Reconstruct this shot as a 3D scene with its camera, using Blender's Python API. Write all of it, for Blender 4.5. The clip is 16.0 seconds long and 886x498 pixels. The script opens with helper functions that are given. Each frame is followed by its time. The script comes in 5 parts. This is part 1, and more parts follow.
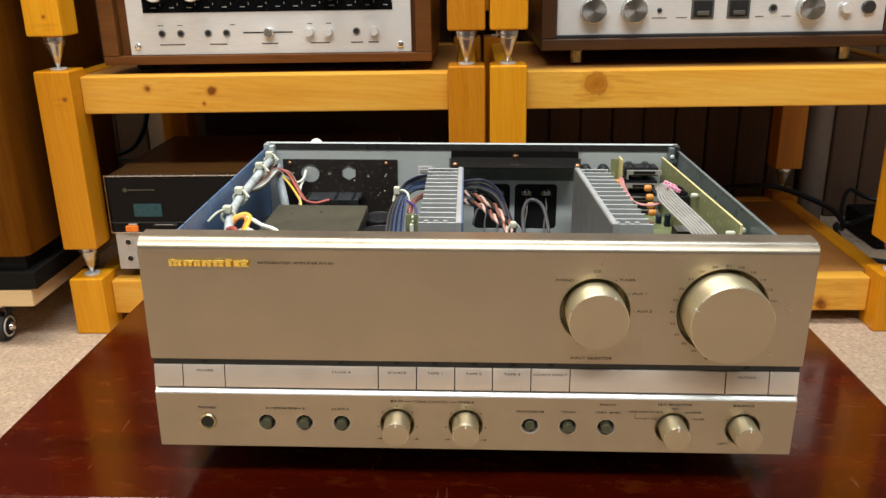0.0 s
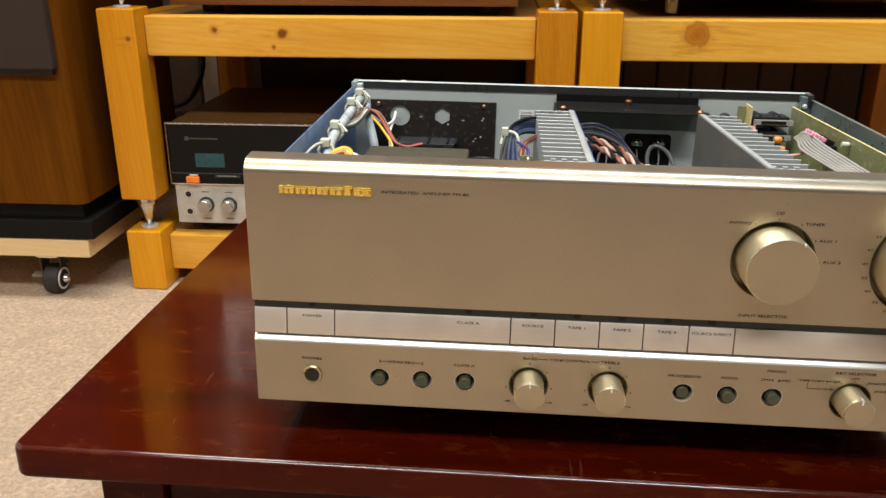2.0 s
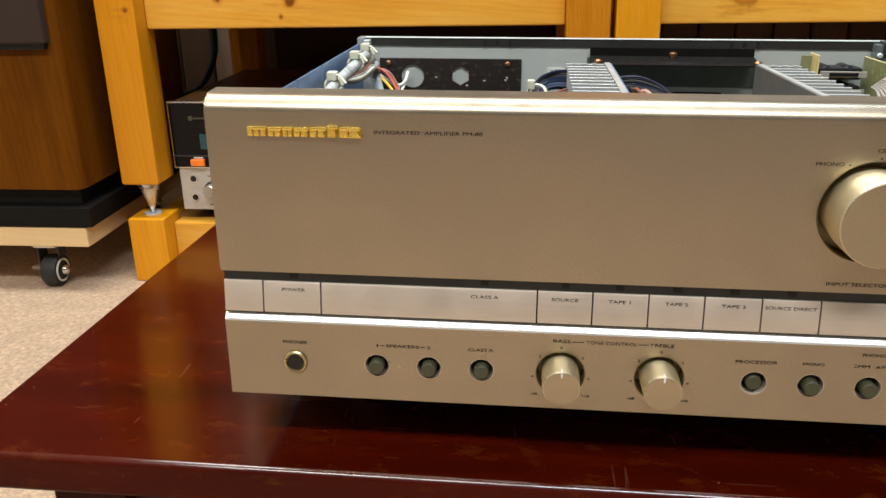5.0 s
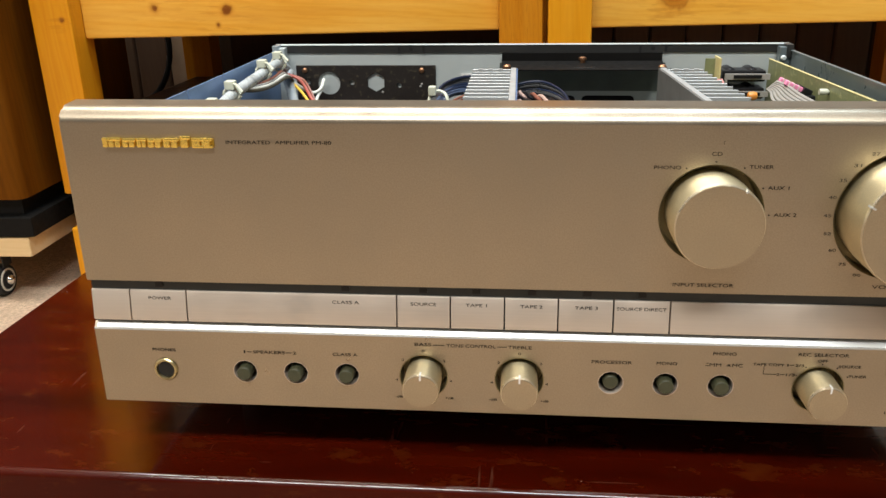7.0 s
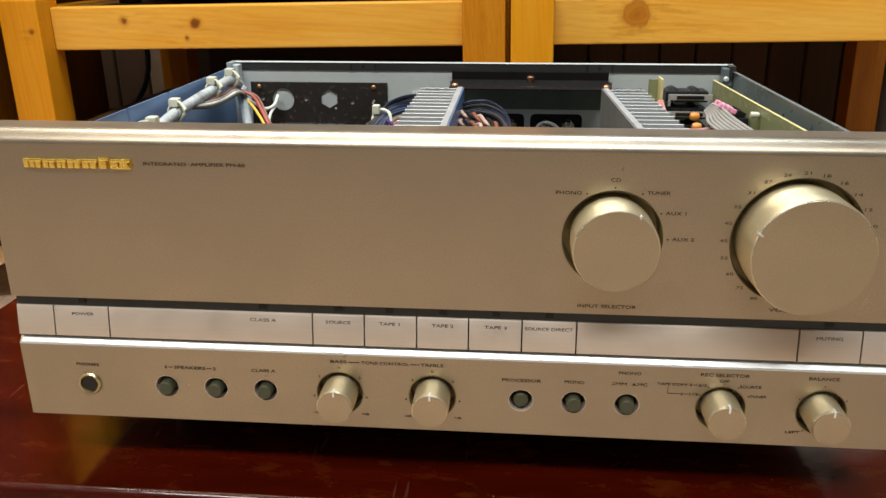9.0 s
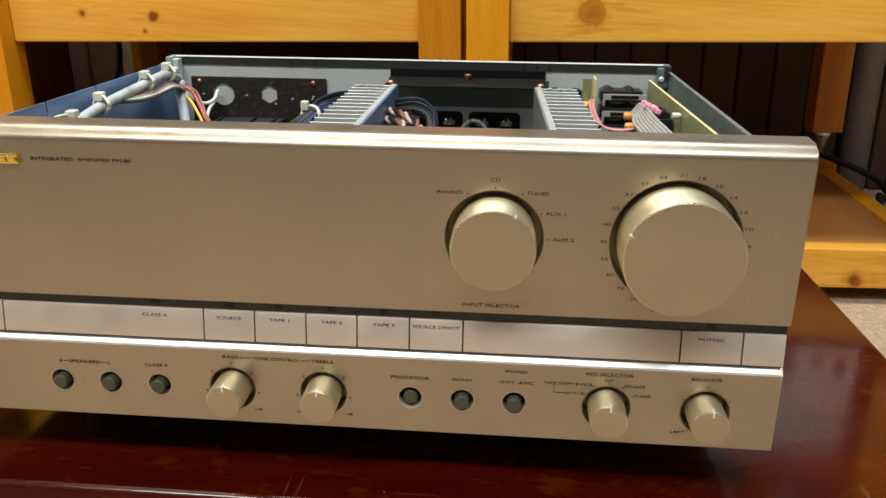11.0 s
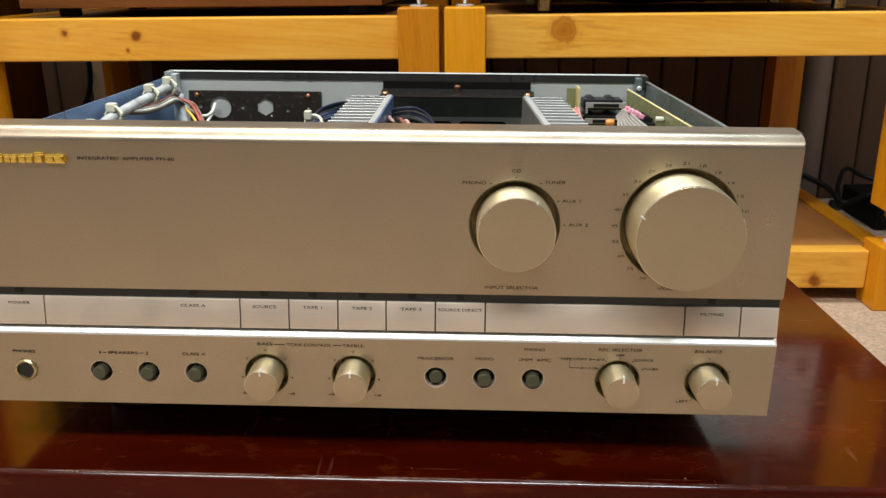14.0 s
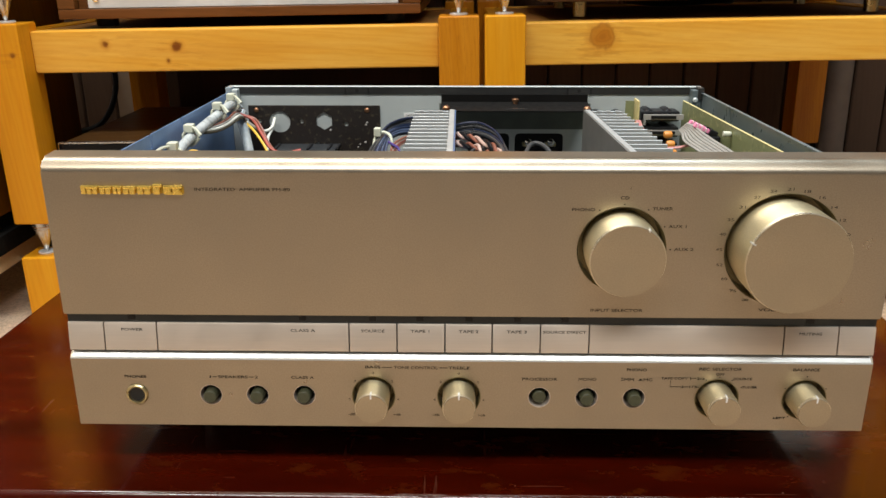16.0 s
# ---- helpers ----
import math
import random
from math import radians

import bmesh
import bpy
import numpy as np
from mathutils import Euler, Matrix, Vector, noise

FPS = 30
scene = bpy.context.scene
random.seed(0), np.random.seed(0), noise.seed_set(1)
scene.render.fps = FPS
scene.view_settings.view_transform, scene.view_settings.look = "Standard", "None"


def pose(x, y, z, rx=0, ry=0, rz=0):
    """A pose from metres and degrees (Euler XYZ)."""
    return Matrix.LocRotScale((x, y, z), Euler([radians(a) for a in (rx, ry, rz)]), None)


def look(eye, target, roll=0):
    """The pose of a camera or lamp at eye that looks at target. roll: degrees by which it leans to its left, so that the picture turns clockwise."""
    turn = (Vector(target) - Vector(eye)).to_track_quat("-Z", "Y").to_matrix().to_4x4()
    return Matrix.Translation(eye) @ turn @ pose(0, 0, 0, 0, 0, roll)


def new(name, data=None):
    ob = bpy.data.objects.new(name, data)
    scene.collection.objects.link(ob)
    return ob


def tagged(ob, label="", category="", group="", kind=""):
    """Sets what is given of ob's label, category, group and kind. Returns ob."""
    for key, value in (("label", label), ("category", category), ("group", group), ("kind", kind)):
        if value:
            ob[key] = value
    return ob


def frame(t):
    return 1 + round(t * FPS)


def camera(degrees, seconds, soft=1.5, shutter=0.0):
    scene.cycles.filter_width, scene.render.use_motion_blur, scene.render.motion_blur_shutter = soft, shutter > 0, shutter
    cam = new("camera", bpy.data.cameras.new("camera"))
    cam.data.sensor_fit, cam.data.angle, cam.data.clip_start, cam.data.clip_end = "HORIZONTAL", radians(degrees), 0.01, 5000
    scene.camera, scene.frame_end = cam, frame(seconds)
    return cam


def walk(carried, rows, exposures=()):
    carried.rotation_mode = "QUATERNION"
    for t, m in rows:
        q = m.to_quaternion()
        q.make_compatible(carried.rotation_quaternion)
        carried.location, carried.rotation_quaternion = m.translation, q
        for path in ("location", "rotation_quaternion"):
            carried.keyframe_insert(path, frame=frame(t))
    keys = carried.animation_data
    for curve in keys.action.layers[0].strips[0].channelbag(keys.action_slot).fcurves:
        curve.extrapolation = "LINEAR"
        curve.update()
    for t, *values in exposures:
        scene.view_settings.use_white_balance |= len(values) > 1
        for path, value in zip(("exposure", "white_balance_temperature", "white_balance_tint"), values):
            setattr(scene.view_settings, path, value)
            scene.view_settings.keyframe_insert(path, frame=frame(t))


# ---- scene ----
import collections

cam = camera(56.1, 16.0)
PATH = [
    (0, (-0.006, -0.522, 0.589), (-0.061, 1.367, -0.065), -0.0),
    (0.5, (-0.025, -0.502, 0.57), (-0.09, 1.383, -0.093), -0.1),
    (1, (-0.04, -0.483, 0.553), (-0.117, 1.397, -0.126), 0.3),
    (1.5, (-0.055, -0.48, 0.554), (-0.15, 1.394, -0.138), 0.8),
    (2, (-0.08, -0.461, 0.536), (-0.199, 1.409, -0.164), 1.1),
    (2.5, (-0.096, -0.439, 0.517), (-0.243, 1.43, -0.179), 0.9),
    (3, (-0.099, -0.414, 0.505), (-0.266, 1.458, -0.178), 0.6),
    (5.5, (-0.059, -0.376, 0.48), (-0.258, 1.489, -0.216), -0.3),
    (6, (-0.04, -0.375, 0.481), (-0.235, 1.491, -0.211), -0.6),
    (6.5, (-0.02, -0.378, 0.485), (-0.203, 1.49, -0.206), -0.7),
    (7, (-0.008, -0.377, 0.484), (-0.182, 1.493, -0.204), -0.8),
    (7.5, (-0.002, -0.379, 0.487), (-0.168, 1.493, -0.196), -0.7),
    (8, (0.011, -0.386, 0.49), (-0.15, 1.49, -0.185), -0.6),
    (8.5, (0.022, -0.384, 0.492), (-0.14, 1.494, -0.177), -0.4),
    (11, (0.09, -0.379, 0.496), (-0.071, 1.495, -0.186), 0.5),
    (11.5, (0.099, -0.382, 0.495), (-0.034, 1.499, -0.17), 0.7),
    (12, (0.105, -0.382, 0.499), (-0.006, 1.511, -0.139), 0.7),
    (12.5, (0.104, -0.387, 0.499), (0.013, 1.516, -0.11), 0.7),
    (13, (0.087, -0.401, 0.504), (0.009, 1.505, -0.096), 0.5),
    (13.5, (0.072, -0.408, 0.506), (0.007, 1.497, -0.101), 0.4),
    (14, (0.056, -0.419, 0.489), (0.004, 1.479, -0.138), 0.4),
    (14.5, (0.039, -0.429, 0.493), (-0.003, 1.463, -0.152), 0.4),
    (15, (0.022, -0.427, 0.503), (-0.015, 1.463, -0.15), 0.4),
    (15.5, (0.003, -0.429, 0.502), (-0.033, 1.46, -0.152), 0.2),
    (16, (-0.005, -0.425, 0.509), (-0.045, 1.469, -0.135), -0.1),
]
# Room axes: x to the right, y away from the camera, z up from the carpet.
# The table and the amplifier on it stand a degree out of level with the racks.
SET = pose(0, 0, -0.038) @ pose(0, 0, 0, 0, 0.95, 0)
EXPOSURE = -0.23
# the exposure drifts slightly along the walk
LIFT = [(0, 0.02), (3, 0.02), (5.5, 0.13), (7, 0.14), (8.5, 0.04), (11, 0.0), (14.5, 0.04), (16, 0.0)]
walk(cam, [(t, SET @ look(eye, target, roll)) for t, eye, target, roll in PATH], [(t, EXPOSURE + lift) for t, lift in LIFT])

# ---- light ----
scene.view_settings.exposure = EXPOSURE
world = bpy.data.worlds.new("room_air")
scene.world = world
world.use_nodes = True
world.node_tree.nodes["Background"].inputs[0].default_value = (0.9, 0.93, 1.0, 1)
world.node_tree.nodes["Background"].inputs[1].default_value = 0.002


def ceiling_light(name, at, size, watts, colour, aim=(0, 0, -1)):
    lamp = bpy.data.lights.new(name, "AREA")
    lamp.shape, lamp.size, lamp.size_y = "RECTANGLE", size[0], size[1]
    lamp.energy, lamp.color = watts, colour
    ob = new(name, lamp)
    ob.matrix_world = look(at, Vector(at) + Vector(aim))
    return ob


ceiling_light("ceiling_light_warm", (-0.55, 0.40, 2.36), (1.2, 0.45), 56, (1.0, 0.965, 0.89), (0, -0.05, -1))
ceiling_light("ceiling_light_cool", (0.42, 0.40, 2.36), (0.7, 0.45), 26, (0.66, 0.84, 1.0), (0, -0.05, -1))
ceiling_light("ceiling_light_front_warm", (-0.62, -1.26, 2.36), (1.05, 0.3), 44, (1.0, 0.97, 0.91), (0, 0.1, -1))
ceiling_light("ceiling_light_front_cool", (0.46, -1.26, 2.36), (0.95, 0.3), 41, (0.91, 0.955, 0.98), (0, 0.1, -1))

# ---- materials ----


def material(name):
    m = bpy.data.materials.new(name)
    m.use_nodes = True
    return m, m.node_tree, m.node_tree.nodes["Principled BSDF"]


def ramp(tree, source, stops):
    r = tree.nodes.new("ShaderNodeValToRGB")
    while len(r.color_ramp.elements) < len(stops):
        r.color_ramp.elements.new(0.5)
    for e, (p, c) in zip(r.color_ramp.elements, stops):
        e.position, e.color = p, (*c, 1) if len(c) == 3 else c
    tree.links.new(source, r.inputs[0])
    return r.outputs[0]


def coords(tree, scale=(1, 1, 1), where="Object"):
    tc = tree.nodes.new("ShaderNodeTexCoord")
    mp = tree.nodes.new("ShaderNodeMapping")
    mp.inputs["Scale"].default_value = scale
    tree.links.new(tc.outputs[where], mp.inputs[0])
    return mp.outputs[0]


def noise_tex(tree, vec, scale, detail=4, rough=0.5):
    n = tree.nodes.new("ShaderNodeTexNoise")
    n.inputs["Scale"].default_value, n.inputs["Detail"].default_value, n.inputs["Roughness"].default_value = scale, detail, rough
    tree.links.new(vec, n.inputs["Vector"])
    return n.outputs["Fac"]


def mix(tree, a, b, fac, kind="MIX"):
    m = tree.nodes.new("ShaderNodeMix")
    m.data_type, m.blend_type = "RGBA", kind
    for socket, value in ((m.inputs[0], fac), (m.inputs[6], a), (m.inputs[7], b)):
        if isinstance(value, bpy.types.NodeSocket):
            tree.links.new(value, socket)
        else:
            socket.default_value = value if isinstance(value, float) else (*value, 1)
    return m.outputs[2]


def bump(tree, bsdf, height, strength, distance=0.001):
    b = tree.nodes.new("ShaderNodeBump")
    b.inputs["Strength"].default_value, b.inputs["Distance"].default_value = strength, distance
    tree.links.new(height, b.inputs["Height"])
    tree.links.new(b.outputs[0], bsdf.inputs["Normal"])


def plain(name, colour, rough=0.5, metal=0.0, vary=0.12, grain=60, relief=0.0, coat=0.0, spec=0.5):
    """Paint, plastic or metal with a slight blotch and uneven gloss."""
    m, t, b = material(name)
    v = coords(t)
    n = noise_tex(t, v, grain, 5)
    lo = tuple(c * (1 - vary) for c in colour)
    hi = tuple(min(1, c * (1 + vary)) for c in colour)
    t.links.new(ramp(t, n, [(0.3, lo), (0.7, hi)]), b.inputs["Base Color"])
    r = ramp(t, noise_tex(t, v, grain * 2.3, 3), [(0.3, (rough * 0.85,) * 3), (0.7, (min(1, rough * 1.15),) * 3)])
    t.links.new(r, b.inputs["Roughness"])
    b.inputs["Metallic"].default_value = metal
    b.inputs["Coat Weight"].default_value = coat
    b.inputs["Specular IOR Level"].default_value = spec
    if relief:
        bump(t, b, noise_tex(t, v, grain * 6, 3), relief)
    return m


def brushed(name, colour, rough, metal, stretch, relief=0.15, speckle=0.05, coat=0.0):
    """Fine-blasted or brushed metal."""
    m, t, b = material(name)
    v = coords(t, stretch)
    fine = noise_tex(t, v, 1500, 3, 0.7)
    cloud = noise_tex(t, coords(t), 9, 4)
    grit = ramp(t, noise_tex(t, v, 1300, 2, 0.5), [(0.36, (0, 0, 0)), (0.64, (1, 1, 1))])
    c = mix(t, tuple(x * (1 - speckle) for x in colour), tuple(min(1, x * (1 + speckle)) for x in colour), grit)
    c = mix(t, c, tuple(x * 0.9 for x in colour), ramp(t, cloud, [(0.42, (0, 0, 0)), (0.75, (0.7, 0.7, 0.7))]))
    t.links.new(c, b.inputs["Base Color"])
    smudge = mix(t, cloud, noise_tex(t, coords(t), 55, 4, 0.6), 0.45)
    t.links.new(ramp(t, smudge, [(0.36, (rough * 0.80,) * 3), (0.64, (rough * 1.22,) * 3)]), b.inputs["Roughness"])
    b.inputs["Metallic"].default_value = metal
    b.inputs["Coat Weight"].default_value, b.inputs["Coat Roughness"].default_value = coat, 0.32
    bump(t, b, fine, relief, 0.0002)
    return m


def timber(name, dark, mid, light, stretch, scale=1.0, rough=0.38, coat=0.1, knots=(), pores=0.06, random_tint=0.25, spec=0.2):
    """Varnished timber; stretch is short along the grain. knots: (x, y, z, radius) in the room."""
    m, t, b = material(name)
    v = coords(t, stretch)
    info = t.nodes.new("ShaderNodeObjectInfo")
    shift = t.nodes.new("ShaderNodeVectorMath")
    shift.operation = "ADD"
    jump = t.nodes.new("ShaderNodeVectorMath")
    jump.operation = "SCALE"
    jump.inputs[0].default_value = (7.3, 3.1, 5.7)
    t.links.new(info.outputs["Random"], jump.inputs["Scale"])
    t.links.new(v, shift.inputs[0])
    t.links.new(jump.outputs[0], shift.inputs[1])
    v = shift.outputs[0]
    w = t.nodes.new("ShaderNodeTexWave")
    w.wave_type = "BANDS"
    w.bands_direction = "DIAGONAL"
    w.inputs["Scale"].default_value, w.inputs["Distortion"].default_value = 6 * scale, 8
    w.inputs["Detail"].default_value, w.inputs["Detail Scale"].default_value = 3, 1.2
    t.links.new(v, w.inputs["Vector"])
    big = noise_tex(t, v, 5 * scale, 4)
    c = ramp(t, w.outputs["Fac"], [(0.0, dark), (0.45, mid), (1.0, light)])
    c = mix(t, mid, c, 0.15)
    c = mix(t, c, light, ramp(t, big, [(0.35, (0, 0, 0)), (0.75, (0.6, 0.6, 0.6))]))
    patch = noise_tex(t, v, 2.3 * scale, 6, 0.6)
    c = mix(t, c, dark, ramp(t, patch, [(0.50, (0, 0, 0)), (0.72, (0.45, 0.45, 0.45))]))
    fibre = noise_tex(t, v, 70 * scale, 3)
    c = mix(t, c, dark, ramp(t, fibre, [(0.55, (0, 0, 0)), (0.8, (pores * 4,) * 3)]))
    tint = ramp(t, info.outputs["Random"], [(0.0, (1 - random_tint, 1 - random_tint * 1.35, 1 - random_tint * 1.5)), (1.0, (1, 1, 1))])
    c = mix(t, c, tint, 1.0, "MULTIPLY")
    if knots:
        pos = t.nodes.new("ShaderNodeNewGeometry").outputs["Position"]
        wob = t.nodes.new("ShaderNodeTexNoise")
        wob.inputs["Scale"].default_value = 75
        t.links.new(pos, wob.inputs["Vector"])
        for x, y, z, r in knots:
            d = t.nodes.new("ShaderNodeVectorMath")
            d.operation = "DISTANCE"
            d.inputs[1].default_value = (x, y, z)
            t.links.new(pos, d.inputs[0])
            k = t.nodes.new("ShaderNodeMath")
            k.operation = "MULTIPLY_ADD"
            k.inputs[1].default_value = r * (1.0 if r > 0.012 else 1.1)
            t.links.new(wob.outputs["Fac"], k.inputs[0])
            t.links.new(d.outputs["Value"], k.inputs[2])
            q = t.nodes.new("ShaderNodeMath")
            q.operation = "DIVIDE"
            q.inputs[1].default_value = r * 2.1
            t.links.new(k.outputs[0], q.inputs[0])
            if r > 0.012:
                halo = ((0.45, 0.90), (0.62, 0.72), (0.76, 0.30), (1.0, 0.0))
                heart = ((0.28, 0.32), (0.38, 0.14), (0.46, 0.26), (0.54, 0.10), (0.60, 0.15), (0.66, 0.40), (0.78, 0.0))
            else:
                halo = ((0.40, 0.80), (0.60, 0.45), (1.0, 0.0))
                heart = ((0.44, 0.95), (0.56, 0.75), (0.66, 0.20), (0.82, 0.0))
            c = mix(t, c, (0.47, 0.155, 0.008), ramp(t, q.outputs[0], [(p, (f,) * 3) for p, f in halo]))
            c = mix(t, c, (0.17, 0.045, 0.004), ramp(t, q.outputs[0], [(p, (f,) * 3) for p, f in heart]))
            # fibres that part round the knot
            near = t.nodes.new("ShaderNodeMath")
            near.operation = "DIVIDE"
            near.inputs[1].default_value = r * 7.5
            t.links.new(d.outputs["Value"], near.inputs[0])
            lines = ramp(t, noise_tex(t, coords(t, (9, 60, 60)), 2.2, 3, 0.6), [(0.52, (0, 0, 0)), (0.62, (1, 1, 1))])
            around = ramp(t, near.outputs[0], [(0.15, (0.42, 0.42, 0.42)), (1.0, (0, 0, 0))])
            c = mix(t, c, (0.42, 0.14, 0.008), mix(t, (0, 0, 0), lines, around))
    t.links.new(c, b.inputs["Base Color"])
    b.inputs["Coat Weight"].default_value, b.inputs["Coat Roughness"].default_value = coat, 0.25
    t.links.new(ramp(t, big, [(0.3, (rough * 0.85,) * 3), (0.7, (rough * 1.15,) * 3)]), b.inputs["Roughness"])
    b.inputs["Specular IOR Level"].default_value = spec
    bump(t, b, fibre, 0.10, 0.0005)
    return m


PINE_D, PINE_M, PINE_L = (0.56, 0.18, 0.004), (0.74, 0.305, 0.007), (0.82, 0.42, 0.022)
KNOTS = [(-0.4691, 0.695, 0.3818, 0.0065), (-0.3742, 0.695, 0.3773, 0.0085), (-0.3875, 0.695, 0.3595, 0.004), (0.188, 0.695, 0.3810, 0.0165),
         (-0.5813, 0.666, 0.3717, 0.0045), (-0.5914, 0.666, 0.487, 0.004), (0.55, 0.695, 0.035, 0.012), (0.30, 0.695, 0.050, 0.009)]
M_PINE_X = timber("honey_pine_along_x", (0.55, 0.205, 0.012), (0.72, 0.35, 0.038), (0.80, 0.47, 0.090), (1.2, 14, 14), 1.0, knots=KNOTS, random_tint=0.08)
M_PINE_Z = timber("honey_pine_upright", PINE_D, PINE_M, PINE_L, (14, 14, 1.0), 1.0, knots=KNOTS, random_tint=0.22, pores=0.03)
M_PINE_Y = timber("honey_pine_along_y", PINE_D, PINE_M, PINE_L, (14, 1.2, 14), 1.0, random_tint=0.12)
M_BOARD = timber("shelf_pine_board", (0.32, 0.135, 0.032), (0.46, 0.21, 0.055), (0.54, 0.275, 0.085), (8, 1.0, 8), 0.8, rough=0.4)
M_PALE = timber("pale_plywood", (0.62, 0.42, 0.20), (0.75, 0.55, 0.29), (0.82, 0.64, 0.38), (1.2, 14, 14), 1.0, rough=0.6, coat=0.0)
M_WALNUT = timber("walnut_case", (0.07, 0.025, 0.006), (0.135, 0.052, 0.012), (0.20, 0.082, 0.020), (1.0, 12, 12), 1.0, rough=0.4)
M_DARKWOOD = timber("dark_walnut_case", (0.035, 0.015, 0.006), (0.062, 0.027, 0.010), (0.09, 0.041, 0.016), (1.0, 12, 12), 1.0, rough=0.4)
# same pine as the front posts, with the shade behind put into its colour
M_PINE_DEEP_SHADED = timber("deep_shaded_pine_upright", (0.28, 0.078, 0.003), (0.50, 0.175, 0.006), (0.58, 0.24, 0.012), (14, 14, 1.0), 1.3, knots=KNOTS, random_tint=0.05, pores=0.14)
M_SPEAKER = timber("speaker_veneer", (0.050, 0.014, 0.0008), (0.108, 0.033, 0.0012), (0.18, 0.062, 0.003), (12, 12, 1.0), 0.9, rough=0.6, coat=0.0, spec=0.06)
M_PLANK = timber("dark_wall_planks", (0.062, 0.036, 0.021), (0.096, 0.057, 0.035), (0.120, 0.075, 0.048), (12, 12, 1.0), 0.8, rough=0.7, coat=0.0, random_tint=0.25)
M_BACKBOARD = timber("dark_brown_board", (0.03, 0.012, 0.006), (0.05, 0.02, 0.01), (0.07, 0.03, 0.014), (12, 12, 1.0), 0.8, rough=0.5, coat=0.0)


def lacquer(name, coat, tint):
    """Worn red-brown lacquer over wood, with scuffs and dust."""
    m, t, b = material(name)
    v = coords(t, (1.5, 8, 8))
    grain = noise_tex(t, v, 4, 5, 0.6)
    c = ramp(t, grain, [(0.30, (0.026, 0.0013, 0.0001)), (0.5, (0.043, 0.0023, 0.0001)), (0.75, (0.060, 0.0040, 0.0002))])
    spots = noise_tex(t, coords(t), 330, 2)
    c = mix(t, c, (0.45, 0.33, 0.25), ramp(t, spots, [(0.780, (0, 0, 0)), (0.81, (0.5, 0.5, 0.5))]))
    for k, (sx, sy) in enumerate(((2.0, 70.0), (60.0, 4.0))):
        line = noise_tex(t, coords(t, (sx, sy, 1.0)), 5, 1, 0.3)
        few = noise_tex(t, coords(t), 26 + 9 * k, 2)
        s = mix(t, (0, 0, 0), ramp(t, line, [(0.70, (0, 0, 0)), (0.735, (1, 1, 1))]), ramp(t, few, [(0.57, (0, 0, 0)), (0.66, (0.28, 0.28, 0.28))]))
        c = mix(t, c, (0.17, 0.075, 0.045), s)
    # rubbed patches where the wood shows through
    worn = noise_tex(t, coords(t, (1, 2, 3)), 38, 5, 0.7)
    c = mix(t, c, (0.090, 0.018, 0.002), ramp(t, worn, [(0.56, (0, 0, 0)), (0.72, (tint,) * 3)]))
    t.links.new(c, b.inputs["Base Color"])
    haze = mix(t, noise_tex(t, coords(t), 7, 5, 0.6), noise_tex(t, coords(t, (1, 2.5, 1)), 60, 4, 0.7), 0.4)
    t.links.new(ramp(t, haze, [(0.3, (0.30,) * 3), (0.7, (0.45,) * 3)]), b.inputs["Roughness"])
    b.inputs["Specular IOR Level"].default_value = 0.05
    b.inputs["Coat Weight"].default_value, b.inputs["Coat IOR"].default_value = coat, 1.58
    t.links.new(ramp(t, haze, [(0.38, (0.07,) * 3), (0.62, (0.18,) * 3)]), b.inputs["Coat Roughness"])
    # hairline scratches and small dents
    s = noise_tex(t, coords(t, (3, 120, 3)), 3, 2, 0.4)
    h = ramp(t, noise_tex(t, coords(t, (1, 3, 1)), 14, 4), [(0.2, (0, 0, 0)), (0.8, (1, 1, 1))])
    h = mix(t, h, (0, 0, 0), ramp(t, s, [(0.70, (0, 0, 0)), (0.74, (0.25, 0.25, 0.25))]))
    h = mix(t, h, noise_tex(t, coords(t), 48, 3, 0.6), 0.10)
    bump(t, b, h, 0.05, 0.002)
    return m


def carpet_material():
    m, t, b = material("beige_carpet")
    v = coords(t)
    fine = noise_tex(t, v, 150, 5, 0.8)
    mid = noise_tex(t, v, 30, 5, 0.7)
    c = ramp(t, fine, [(0.36, (0.59, 0.405, 0.27)), (0.64, (1.0, 0.755, 0.54))])
    c = mix(t, c, (0.58, 0.42, 0.285), ramp(t, mid, [(0.4, (0, 0, 0)), (0.7, (0.55, 0.55, 0.55))]))
    t.links.new(c, b.inputs["Base Color"])
    b.inputs["Roughness"].default_value = 0.95
    b.inputs["Specular IOR Level"].default_value = 0.15
    bump(t, b, fine, 1.0, 0.010)
    return m


def circuit(name, base, blot):
    """Printed board with solder blotches and tracks."""
    m, t, b = material(name)
    v = coords(t)
    n = noise_tex(t, v, 210, 3)
    brick = t.nodes.new("ShaderNodeTexVoronoi")
    brick.inputs["Scale"].default_value = 150
    t.links.new(v, brick.inputs["Vector"])
    c = mix(t, base, blot, ramp(t, n, [(0.58, (0, 0, 0)), (0.68, (0.8, 0.8, 0.8))]))
    c = mix(t, c, tuple(x * 0.55 for x in base), ramp(t, brick.outputs["Distance"], [(0.0, (0.6, 0.6, 0.6)), (0.35, (0, 0, 0))]))
    t.links.new(c, b.inputs["Base Color"])
    b.inputs["Roughness"].default_value = 0.4
    bump(t, b, n, 0.3, 0.0008)
    return m


